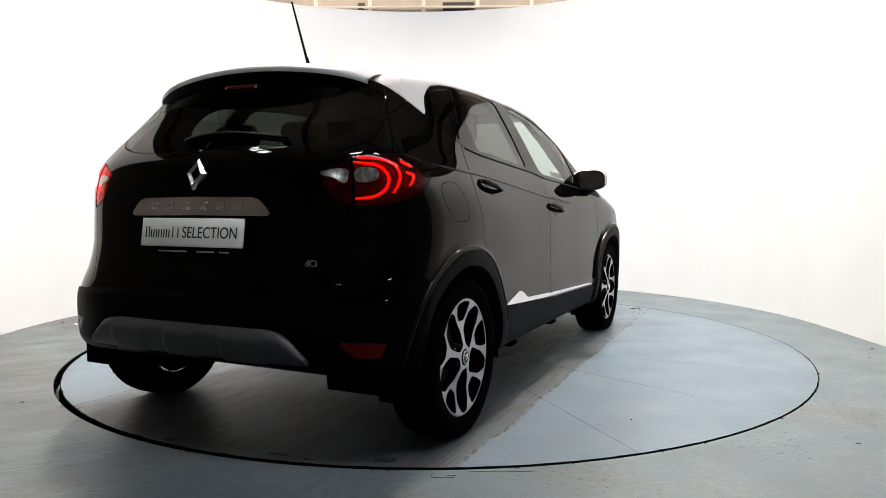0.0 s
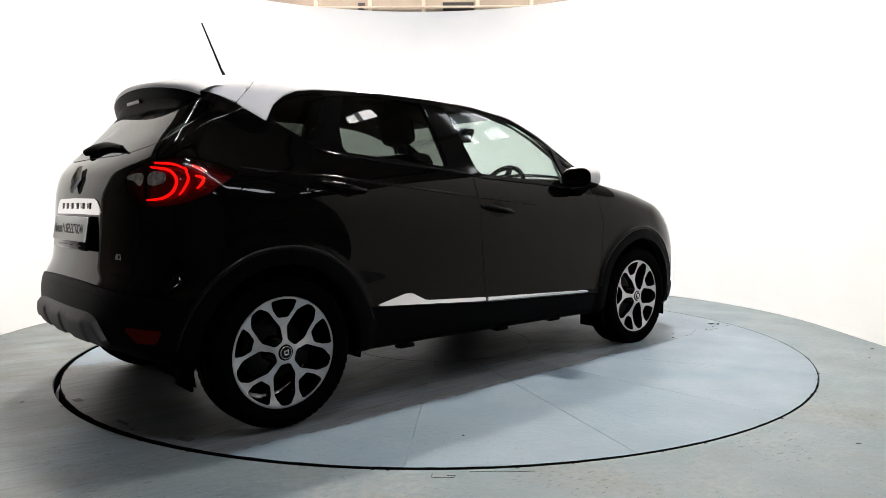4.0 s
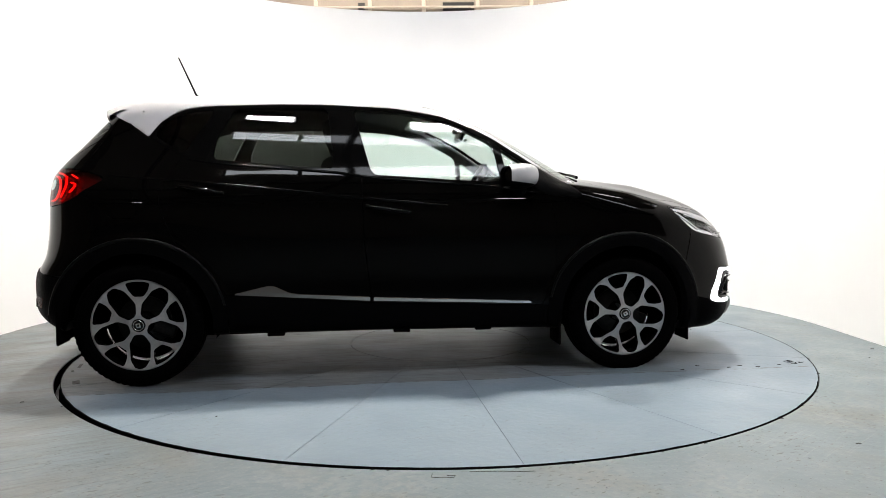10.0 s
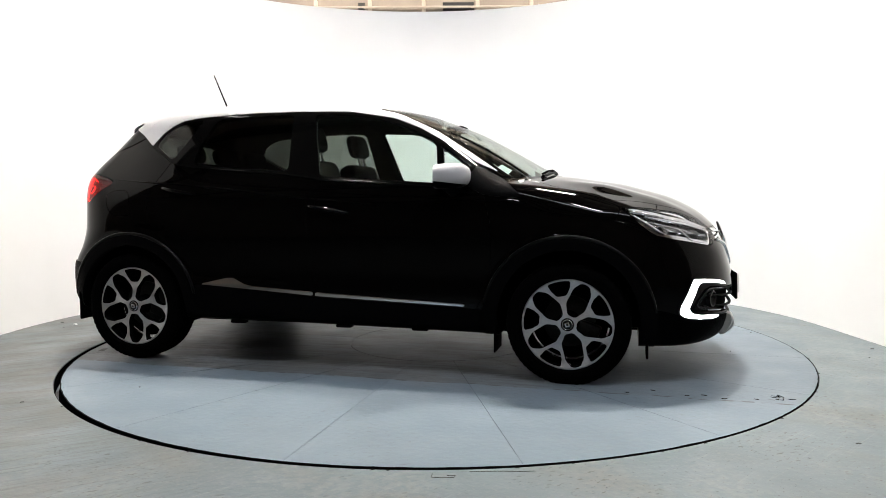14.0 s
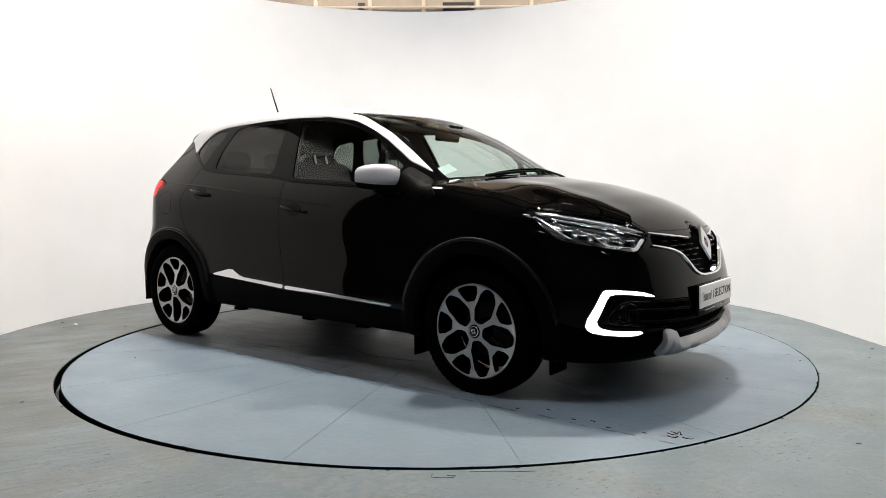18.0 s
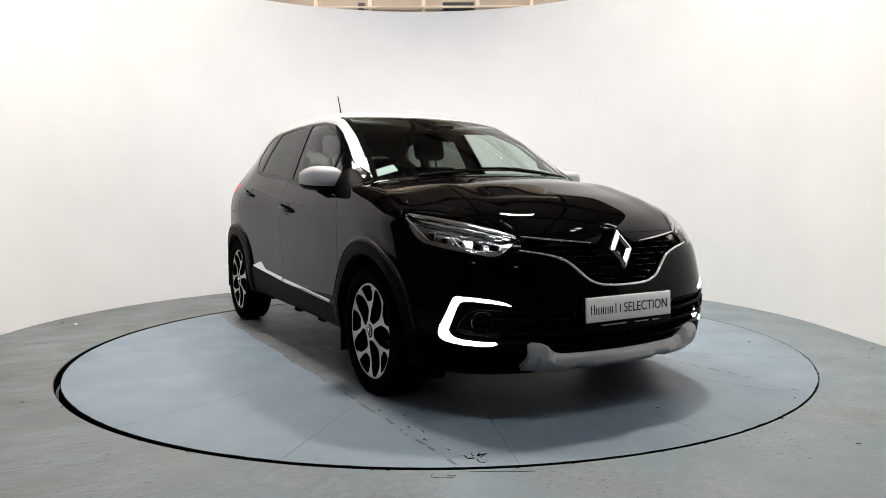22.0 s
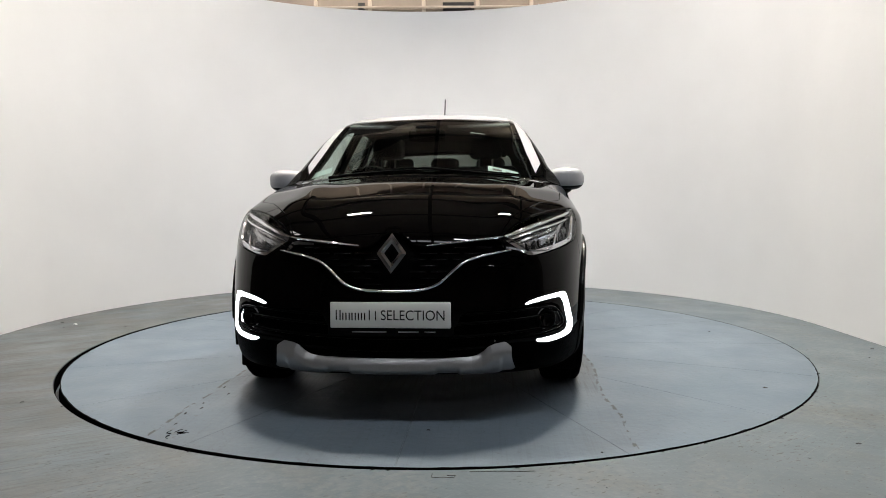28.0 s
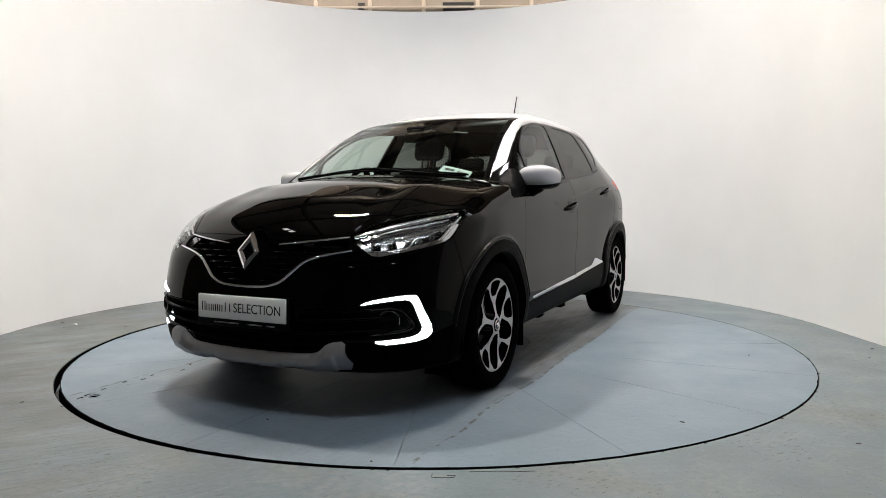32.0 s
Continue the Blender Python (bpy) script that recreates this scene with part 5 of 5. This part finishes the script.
for q in (0, 180, 270):
    part("wheel_spoke", *turned(*box(0.17, 0.045, 0.02, 0.10, 0, -0.01, 0.008), sw @ pose(0, 0, 0, 0, 0, q + 90)), "plastic", steering)


def seat(x, y, w, rear=False):
    s = part("seat", *box(0.48, w, 0.17, x, y, 0.60, 0.05), "cloth", car, "dark cloth car seat")
    back = turned(*box(0.14, w, 0.62, 0, 0, 0.30, 0.06, 3), Matrix.Translation((x - 0.24, y, 0.62)) @ pose(0, 0, 0, 0, -18, 0))
    part("backrest", *back, "cloth", s)
    for hy in ((0,) if not rear else (-w * 0.33, 0, w * 0.33)):
        hr = turned(*box(0.09, 0.25, 0.17 if not rear else 0.12, 0, hy, 0.74 if not rear else 0.66, 0.045, 3), Matrix.Translation((x - 0.24, y, 0.62)) @ pose(0, 0, 0, 0, -14, 0))
        part("headrest", *hr, "cloth", s)
        for py in (-0.05, 0.05):
            part("headrest_post", *turned(*tube([(0, hy + py, 0.55), (0, hy + py, 0.68)], 0.007, 6), Matrix.Translation((x - 0.24, y, 0.62)) @ pose(0, 0, 0, 0, -14, 0)), "steel", s)
    return s


seat(0.10, 0.37, 0.50)
seat(0.10, -0.37, 0.50)
seat(-0.78, 0.0, 1.22, True)
rv = part("rear_view_mirror", *turned(*box(0.03, 0.24, 0.075, 0, 0, 0, 0.014, 2), Matrix.Translation((0.50, 0.0, 1.365)) @ pose(0, 0, 0, 0, 12, 0)), "plastic", car)
part("mirror_stalk", *tube([(0.515, 0, 1.37), (0.55, 0, 1.40), (0.53, 0, 1.425)], 0.014, 8), "plastic", rv)
part("sensor_box", *box(0.12, 0.14, 0.04, 0.52, 0.0, 1.405, 0.015), "plastic", rv)
for s in (1, -1):
    part("sun_visor", *turned(*box(0.16, 0.42, 0.022, 0, 0, 0, 0.01), Matrix.Translation((0.26, 0.33 * s, 1.455)) @ pose(0, 0, 0, 0, 10, 0)), "cloth_pale", car)


def screen_card(name, y0, y1, x0, x1, mat, depth, parent, label=""):
    """A thin sheet that follows the inner face of the windscreen."""
    ys, xs = np.linspace(y0, y1, 9), np.linspace(x0, x1, 5)
    g = np.array([(x - 0.10 * (y * y - y0 * y0), y) for x in xs for y in ys])
    p = top_at(g[:, 0], g[:, 1])
    p = p - normals(p) * depth
    t = []
    for a in range(4):
        for b in range(8):
            q = a * 9 + b
            t += [[q, q + 1, q + 10], [q, q + 10, q + 9]]
    return part(name, *thick(p, np.array(t), np.array([0, 0, -0.0012])), mat, parent, label, smooth=False)


screen_card("tax_disc", -0.655, -0.53, 0.955, 0.895, "paper", 0.012, car, "pale paper disc inside the windscreen")
card = screen_card("dealer_card", 0.40, 0.575, 1.035, 0.975, "paper", 0.012, car, "white card inside the windscreen")
for y in (0.425, 0.50):
    screen_card("card_mark", y, y + 0.055, 1.012, 0.994, "ink", 0.009, card)
screen_card("screen_sticker", 0.285, 0.375, 0.612, 0.592, "cloth_pale", 0.010, car, "small pale sticker")
strip = top_at(0.37 - 0.55 * 0.42 ** 2, -0.42)[0]
part("screen_label", *box(0.012, 0.06, 0.002, strip[0] + 0.02, -0.42, strip[2] - 0.02), "paper", car, smooth=False)


# ---- the hall, its floor and the curved wall ----
HOLE_R, DISC_R = 2.282, 2.262
HALL = (-9.0, 9.0, -14.0, 8.0, 6.6)  # x from, x to, y from, y to, height


def floor_sheet():
    n = 192
    a = np.linspace(0, 2 * np.pi, n, endpoint=False)
    c, s = np.cos(a), np.sin(a)
    inner = np.stack([c * HOLE_R - 0.016, s * HOLE_R, np.zeros(n)], 1)
    mid = np.stack([c * 4.2, s * 4.2, np.zeros(n)], 1)
    reach = np.minimum(np.where(c > 0, HALL[1], -HALL[0]) / (np.abs(c) + 1e-9), np.where(s > 0, HALL[3], -HALL[2]) / (np.abs(s) + 1e-9))
    outer = np.stack([c * reach, s * reach, np.zeros(n)], 1)
    low = inner - (0, 0, 0.08)
    v = np.concatenate([low, inner, mid, outer])
    f = []
    for k in range(3):
        for i in range(n):
            j = (i + 1) % n
            f.append([k * n + i, (k + 1) * n + i, (k + 1) * n + j, k * n + j])
    f.append([i for i in range(n)])
    return v, f


floor = part("floor", *floor_sheet(), "floor", smooth=False)
tagged(floor, "grey-blue painted concrete floor, scuffed and dusty", "floor", kind="structure")


def wall_path():
    pts = [(2.87, -2.3), (2.86, -1.2), (2.845, -0.3)]
    for a in np.linspace(0, np.pi, 49):
        pts.append((-0.165 + 3.005 * math.cos(a), 0.38 + 2.98 * math.sin(a)))
    pts += [(-3.175, -0.3), (-3.18, -1.0)]
    return np.array(pts)


def wall_strip(path, z0, z1, thick_m):
    d = np.gradient(path, axis=0)
    nrm = np.stack([d[:, 1], -d[:, 0]], 1)
    nrm /= np.linalg.norm(nrm, axis=1, keepdims=True)
    outer = path + nrm * thick_m
    n = len(path)
    v = np.concatenate([np.c_[path, np.full(n, z0)], np.c_[path, np.full(n, z1)], np.c_[outer, np.full(n, z1)], np.c_[outer, np.full(n, z0)]])
    f = [[k * n + i, (k + 1) % 4 * n + i, (k + 1) % 4 * n + i + 1, k * n + i + 1] for i in range(n - 1) for k in range(4)]
    f += [[0, n, 2 * n, 3 * n], [n - 1, 4 * n - 1, 3 * n - 1, 2 * n - 1]]
    return v, f


curved = part("wall_curved", *wall_strip(wall_path(), 0.0, 3.06, 0.12), "wall")
rows_n = len(wall_path())
for e in curved.data.edges:
    i, j = e.vertices
    e.use_edge_sharp = i // rows_n == j // rows_n or i % rows_n in (0, rows_n - 1) and j % rows_n == i % rows_n
tagged(curved, "smooth white painted curved studio wall", "wall", kind="structure")

x0, x1, y0, y1, hz = HALL
for name, sx, sy, cx, cy in (("wall_north", x1 - x0 + 0.4, 0.2, 0, y1 + 0.1), ("wall_south", x1 - x0 + 0.4, 0.2, 0, y0 - 0.1), ("wall_east", 0.2, y1 - y0, x1 + 0.1, (y0 + y1) / 2), ("wall_west", 0.2, y1 - y0, x0 - 0.1, (y0 + y1) / 2)):
    w = part(name, *box(sx, sy, hz, cx, cy, hz / 2), "hall", smooth=False)
    tagged(w, "beige sheet-metal wall of the hall", "wall", kind="structure")
ceiling = part("ceiling", *box(x1 - x0 + 0.4, y1 - y0 + 0.4, 0.15, 0, (y0 + y1) / 2, hz + 0.075), "roof_sheet", smooth=False)
tagged(ceiling, "beige sheet roof of the hall", "ceiling", kind="structure")


def beam(name, sx, sy, sz, x, y, z, label="dark steel roof beam"):
    b = part(name, *box(sx, sy, sz, x, y, z, 0.01, 1), "beam", smooth=False)
    return tagged(b, label, "beam", "roof beams")


for by in np.arange(y0 + 2.0, y1, 3.2):
    beam("roof_beam", x1 - x0, 0.18, 0.32, 0, by, hz - 0.16)
for bx in (-6.0, -3.0, 0.0, 3.0, 6.0):
    beam("roof_beam", 0.1, y1 - y0, 0.14, bx, (y0 + y1) / 2, hz - 0.39, "dark steel roof purlin")


def roof_light(x, y, sx, sy, bars, slats=0):
    lamp = thing("roof_light", "long bright translucent roof light panel with thin bars", "roof light", "roof lights")
    lamp.location = (x, y, hz - 0.02)
    part("panel", *box(sx, sy, 0.02), "daylight", lamp, smooth=False)
    for i in range(bars + 1):
        part("bar", *box(0.05, sy, 0.03, -sx / 2 + sx * i / bars, 0, -0.02), "beam", lamp, smooth=False)
    for i in range(1, slats):
        part("slat", *box(sx, 0.018, 0.012, 0, -sy / 2 + sy * i / slats, -0.016), "beam", lamp, smooth=False)
    return lamp


for rx in np.arange(-1.05, 5.6, 1.05):
    roof_light(rx, -4.34 + 0.045 * max(rx, 0), 1.05, 0.38, 1)
roof_light(6.6, -2.6, 0.5, 0.9, 3)
for rx in (5.75, 6.75):
    roof_light(rx, 0.95, 0.95, 0.75, 1, 6)


def flood_fitting(x, y, z, to):
    lamp = thing("flood_lamp", "twin white LED flood lamp hanging from the roof", "lamp", "flood lamps")
    lamp.location = (x, y, z)
    tilt = look((x, y, z), to).to_3x3().to_4x4()
    part("stem", *tube([(0, 0, 0.1), (0, 0, hz - z)], 0.02), "beam", lamp)
    part("bracket", *turned(*box(0.75, 0.06, 0.04, 0, 0, 0.12, 0.01), tilt), "beam", lamp)
    for off in (-0.2, 0.2):
        part("housing", *turned(*box(0.32, 0.26, 0.08, off, 0, 0.07, 0.02), tilt), "beam", lamp)
        part("lamp_face", *turned(*box(0.26, 0.20, 0.01, off, 0, 0.024), tilt), "lamp_face", lamp, smooth=False)
    return lamp


# every lamp gets a fitting, the added fill lamps too
for fx, fy, fz, to, *_ in FLOODS:
    flood_fitting(fx, fy, fz, to)

# what shows over the wall's edge: a pipe and ribs on the hall's far wall
for i, px in enumerate(np.arange(-5.0, 5.1, 0.95)):
    rib = part("wall_rib", *box(0.07, 0.05, 3.2, px, y1 - 0.025, 5.0, 0.01, 1), "roof_sheet", smooth=False)
    tagged(rib, "beige metal rib on the hall's far wall", "wall rib", "wall ribs")
pipe = part("pipe", *tube([(-2.2, y1 - 0.075, 4.33), (3.5, y1 - 0.075, 4.33)], 0.022, 10), "roof_sheet")
tagged(pipe, "thin beige pipe along the hall's far wall", "pipe")
for bx, bw in ((0.36, 0.55), (-1.35, 0.12)):
    bracket = thing("pipe_bracket", "dark steel bracket carrying the pipe on the far wall", "bracket", "pipe brackets")
    part("plate", *box(bw, 0.03, 0.15, bx, y1 - 0.015, 4.35, 0.005, 1), "beam", bracket, smooth=False)
    part("arm", *box(bw * 0.8, 0.09, 0.02, bx, y1 - 0.06, 4.30, 0.004, 1), "beam", bracket, smooth=False)

# ---- the turntable: steel deck plates round a hub plate, in a pit with a dark gap ----
turntable = thing("turntable", "large round grey-blue painted steel turntable with worn tracks", "turntable")
SEAMS = [radians(a) for a in SEAM_DEG]


def sector(r0, r1, a0, a1, n):
    a = np.linspace(a0, a1, n)
    g = 0.0011
    v, f = [], []
    rs = [r0 + (r1 - r0) * k / 6 for k in range(7)]
    for r in rs:
        for q in a:
            q = min(max(q, a0 + g / r), a1 - g / r)
            v.append((r * math.cos(q), r * math.sin(q), 0.0))
    for i in range(6):
        for j in range(n - 1):
            f += [[i * n + j, (i + 1) * n + j, (i + 1) * n + j + 1], [i * n + j, (i + 1) * n + j + 1, i * n + j + 1]]
    return thick(np.array(v), np.array(f), np.array([0, 0, -0.03]))


for a0, a1 in zip(SEAMS, SEAMS[1:] + [SEAMS[0] + 2 * math.pi]):
    part("deck_plate", *sector(0.602, DISC_R, a0, a1, max(8, int((a1 - a0) * 40))), "disc", turntable, smooth=False)
part("hub_plate", *thick(*(lambda v, t: (v * (1, 1, 0), t))(*turned(*lathe([(0.0001, 0), (0.3, 0), (0.597, 0)], 72), pose(0, 0, 0, 90, 0, 0))), np.array([0, 0, -0.03])), "disc", turntable, smooth=False)
# near-black pit bottom: the gap's shade is put into its colour
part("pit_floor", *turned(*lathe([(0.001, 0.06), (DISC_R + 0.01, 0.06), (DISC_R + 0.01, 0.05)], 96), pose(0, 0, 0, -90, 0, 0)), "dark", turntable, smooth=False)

rng_edge = np.random.default_rng(5)


def edge_ring(r_in, r_out, z_top, z_low, ragged):
    """A dark band round the disc with a slightly chipped inner line."""
    n = 720
    a = np.linspace(0, 2 * np.pi, n, endpoint=False)
    chips = np.convolve(np.r_[rng_edge.random(n) ** 6, np.zeros(0)], [0.3, 1, 0.6, 0.2], "same") * ragged
    c, s = np.cos(a), np.sin(a)
    rows = [(r_in - chips, z_top), (np.full(n, r_out), z_top), (np.full(n, r_out), z_low)]
    v = np.concatenate([np.stack([r * c, r * s, np.full(n, z)], 1) for r, z in rows])
    f = [[k * n + i, (k + 1) * n + i, (k + 1) * n + (i + 1) % n, k * n + (i + 1) % n] for k in range(2) for i in range(n)]
    return v, f


part("edge_strip", *edge_ring(DISC_R - 0.002, DISC_R + 0.002, 0.0012, -0.055, 0.004), "rubber", turntable, "black chipped rubber edge", smooth=False)
# near-black sheet before the hole's wall, added as the shade of the gap
a_h = np.linspace(0, 2 * np.pi, 193)[:-1]
pit = np.concatenate([np.stack([(HOLE_R - 0.004) * np.cos(a_h) - 0.016, (HOLE_R - 0.004) * np.sin(a_h), np.full(192, z)], 1) for z in (-0.003, -0.075)])
pit_shade_sheet = part("pit_edge", pit, [[i, (i + 1) % 192, 192 + (i + 1) % 192, 192 + i] for i in range(192)], "dark", smooth=False)
tagged(pit_shade_sheet, "dark edge of the pit round the turntable", "pit edge", kind="structure")

# worn tape left on the disc, chips and cracks on the floor
for tx, ty, tw, td, tr in (TAPE):
    tape = part("tape_piece", *turned(*box(tw, td, 0.0012, 0, 0, 0.0008), pose(tx, ty, 0, 0, 0, tr)), "tape", turntable, "worn dark tape", smooth=False)
rng_chip = np.random.default_rng(11)


def chip_mesh(size):
    n = 7
    a = np.sort(rng_chip.random(n)) * 2 * np.pi
    r = size * (0.5 + 0.6 * rng_chip.random(n))
    top = np.stack([r * np.cos(a) * 0.8, r * np.sin(a) * 0.8, np.full(n, 0.003)], 1)
    low = np.stack([r * np.cos(a), r * np.sin(a), np.zeros(n)], 1)
    f = [list(range(n))] + [[i, n + i, n + (i + 1) % n, (i + 1) % n][::-1] for i in range(n)]
    return np.concatenate([top, low]), f


for cx, cy, size in CHIPS:
    cv, cf = chip_mesh(size)
    chip = part("paint_chip", cv + (cx, cy, 0.0005), cf, "tape" if size > 0.006 else "chip", smooth=False)
    tagged(chip, "small flake of paint lying on the floor", "paint chip", "paint chips")
for cx, cy, size in DISC_CHIPS:
    cv, cf = chip_mesh(size)
    part("dirt_flake", cv + (cx, cy, 0.0005), cf, "tape", turntable, smooth=False)
for path in ([(-0.03, -2.315), (-0.035, -2.345), (0.0, -2.352), (0.045, -2.349), (0.05, -2.335), (0.02, -2.331)], [(0.10, -2.300), (0.2, -2.297), (0.29, -2.302), (0.33, -2.298)]):
    crack = part("floor_crack", *tube([(x, y, 0.0006) for x, y in path], 0.0016, 5), "tape", smooth=False)
    tagged(crack, "thin dark crack in the floor paint", "crack", "floor cracks")


# crumb of paper and dirt by the wall
paper_v, paper_f = chip_mesh(0.016)
crumb = part("paper_crumb", paper_v * (1, 1, 3) + (-2.845, 0.737, 0.0), paper_f, "crumb", smooth=False)
tagged(crumb, "small crumpled white paper crumb on the floor", "litter", "floor litter")
for cx, cy, size in ((-2.995, 0.844, 0.012), (-2.40, 0.62, 0.010), (-2.86, 0.60, 0.006), (-2.003, -1.389, 0.009), (2.72, -0.35, 0.009), (2.5, -1.05, 0.008), (1.62, -2.05, 0.009), (2.02, -1.82, 0.007)):
    dv_, df_ = chip_mesh(size)
    bit = part("dirt_crumb", dv_ * (1.6, 0.7, 1) + (cx, cy, 0.0), df_, "tape", smooth=False)
    tagged(bit, "small dark crumb of dirt on the floor", "litter", "floor litter")

# blistered paint at the track's end of the disc: a pale flake with dark cracks round it
rng_scab = np.random.default_rng(23)
for cx, cy, size in ((1.945, -0.955, 0.030), (1.90, -0.985, 0.022), (1.70, -0.965, 0.020), (1.985, -0.935, 0.016)):
    cv, cf = chip_mesh(size)
    part("paint_blister", cv * (1, 0.7, 0.5) + (cx, cy, 0.0004), cf, "chip", turntable, "lifted pale paint", smooth=False)
for i in range(6):
    a = rng_scab.random() * 6.28
    p0 = np.array([1.955 + 0.02 * math.cos(a), -0.950 + 0.014 * math.sin(a)])
    pts = [p0]
    for _ in range(4):
        a += rng_scab.normal(0, 0.6)
        pts.append(pts[-1] + 0.012 * np.array([math.cos(a), math.sin(a)]))
    part("paint_crack", *tube([(x, y, 0.0012) for x, y in pts], np.linspace(0.0026, 0.0008, 5), 5), "dark", turntable, smooth=False)
for i in range(7):
    x = 1.25 + 0.11 * i + rng_scab.normal(0, 0.02)
    y = -0.985 + rng_scab.normal(0, 0.02)
    cv, cf = chip_mesh(0.007)
    part("dirt_flake", cv * (2.2, 0.8, 1) + (x, y, 0.0004), cf, "tape", turntable, smooth=False)

# notches broken out of the floor's edge round the pit
for deg in (-98, -93, -84, -77, -71, -66, -62, -57, -54, -49, -44, -38, -31, -110, -122, -137, -24, -15):
    a = radians(deg + rng_scab.normal(0, 1.2))
    size = 0.008 + 0.008 * rng_scab.random()
    cv, cf = chip_mesh(size)
    part("edge_notch", cv * (1, 1, 0.25) @ np.array(Matrix.Rotation(-a - math.pi / 2, 3, "Z")) + (HOLE_R * math.cos(a) - 0.016, HOLE_R * math.sin(a), 0.0004), cf, "dark", pit_shade_sheet, smooth=False)


# ---- what moves: the turntable turns, and the car with it ----
def heading(t):
    """Degrees that the car and the turntable have turned at t seconds."""
    return float(np.interp(t, TURN_T, TURN_A))


def motions():
    rows = [(t, pose(0, 0, 0, 0, 0, heading(t))) for t in np.linspace(0, SECONDS, 33)]
    walk(car, rows)
    walk(turntable, rows)


motions()
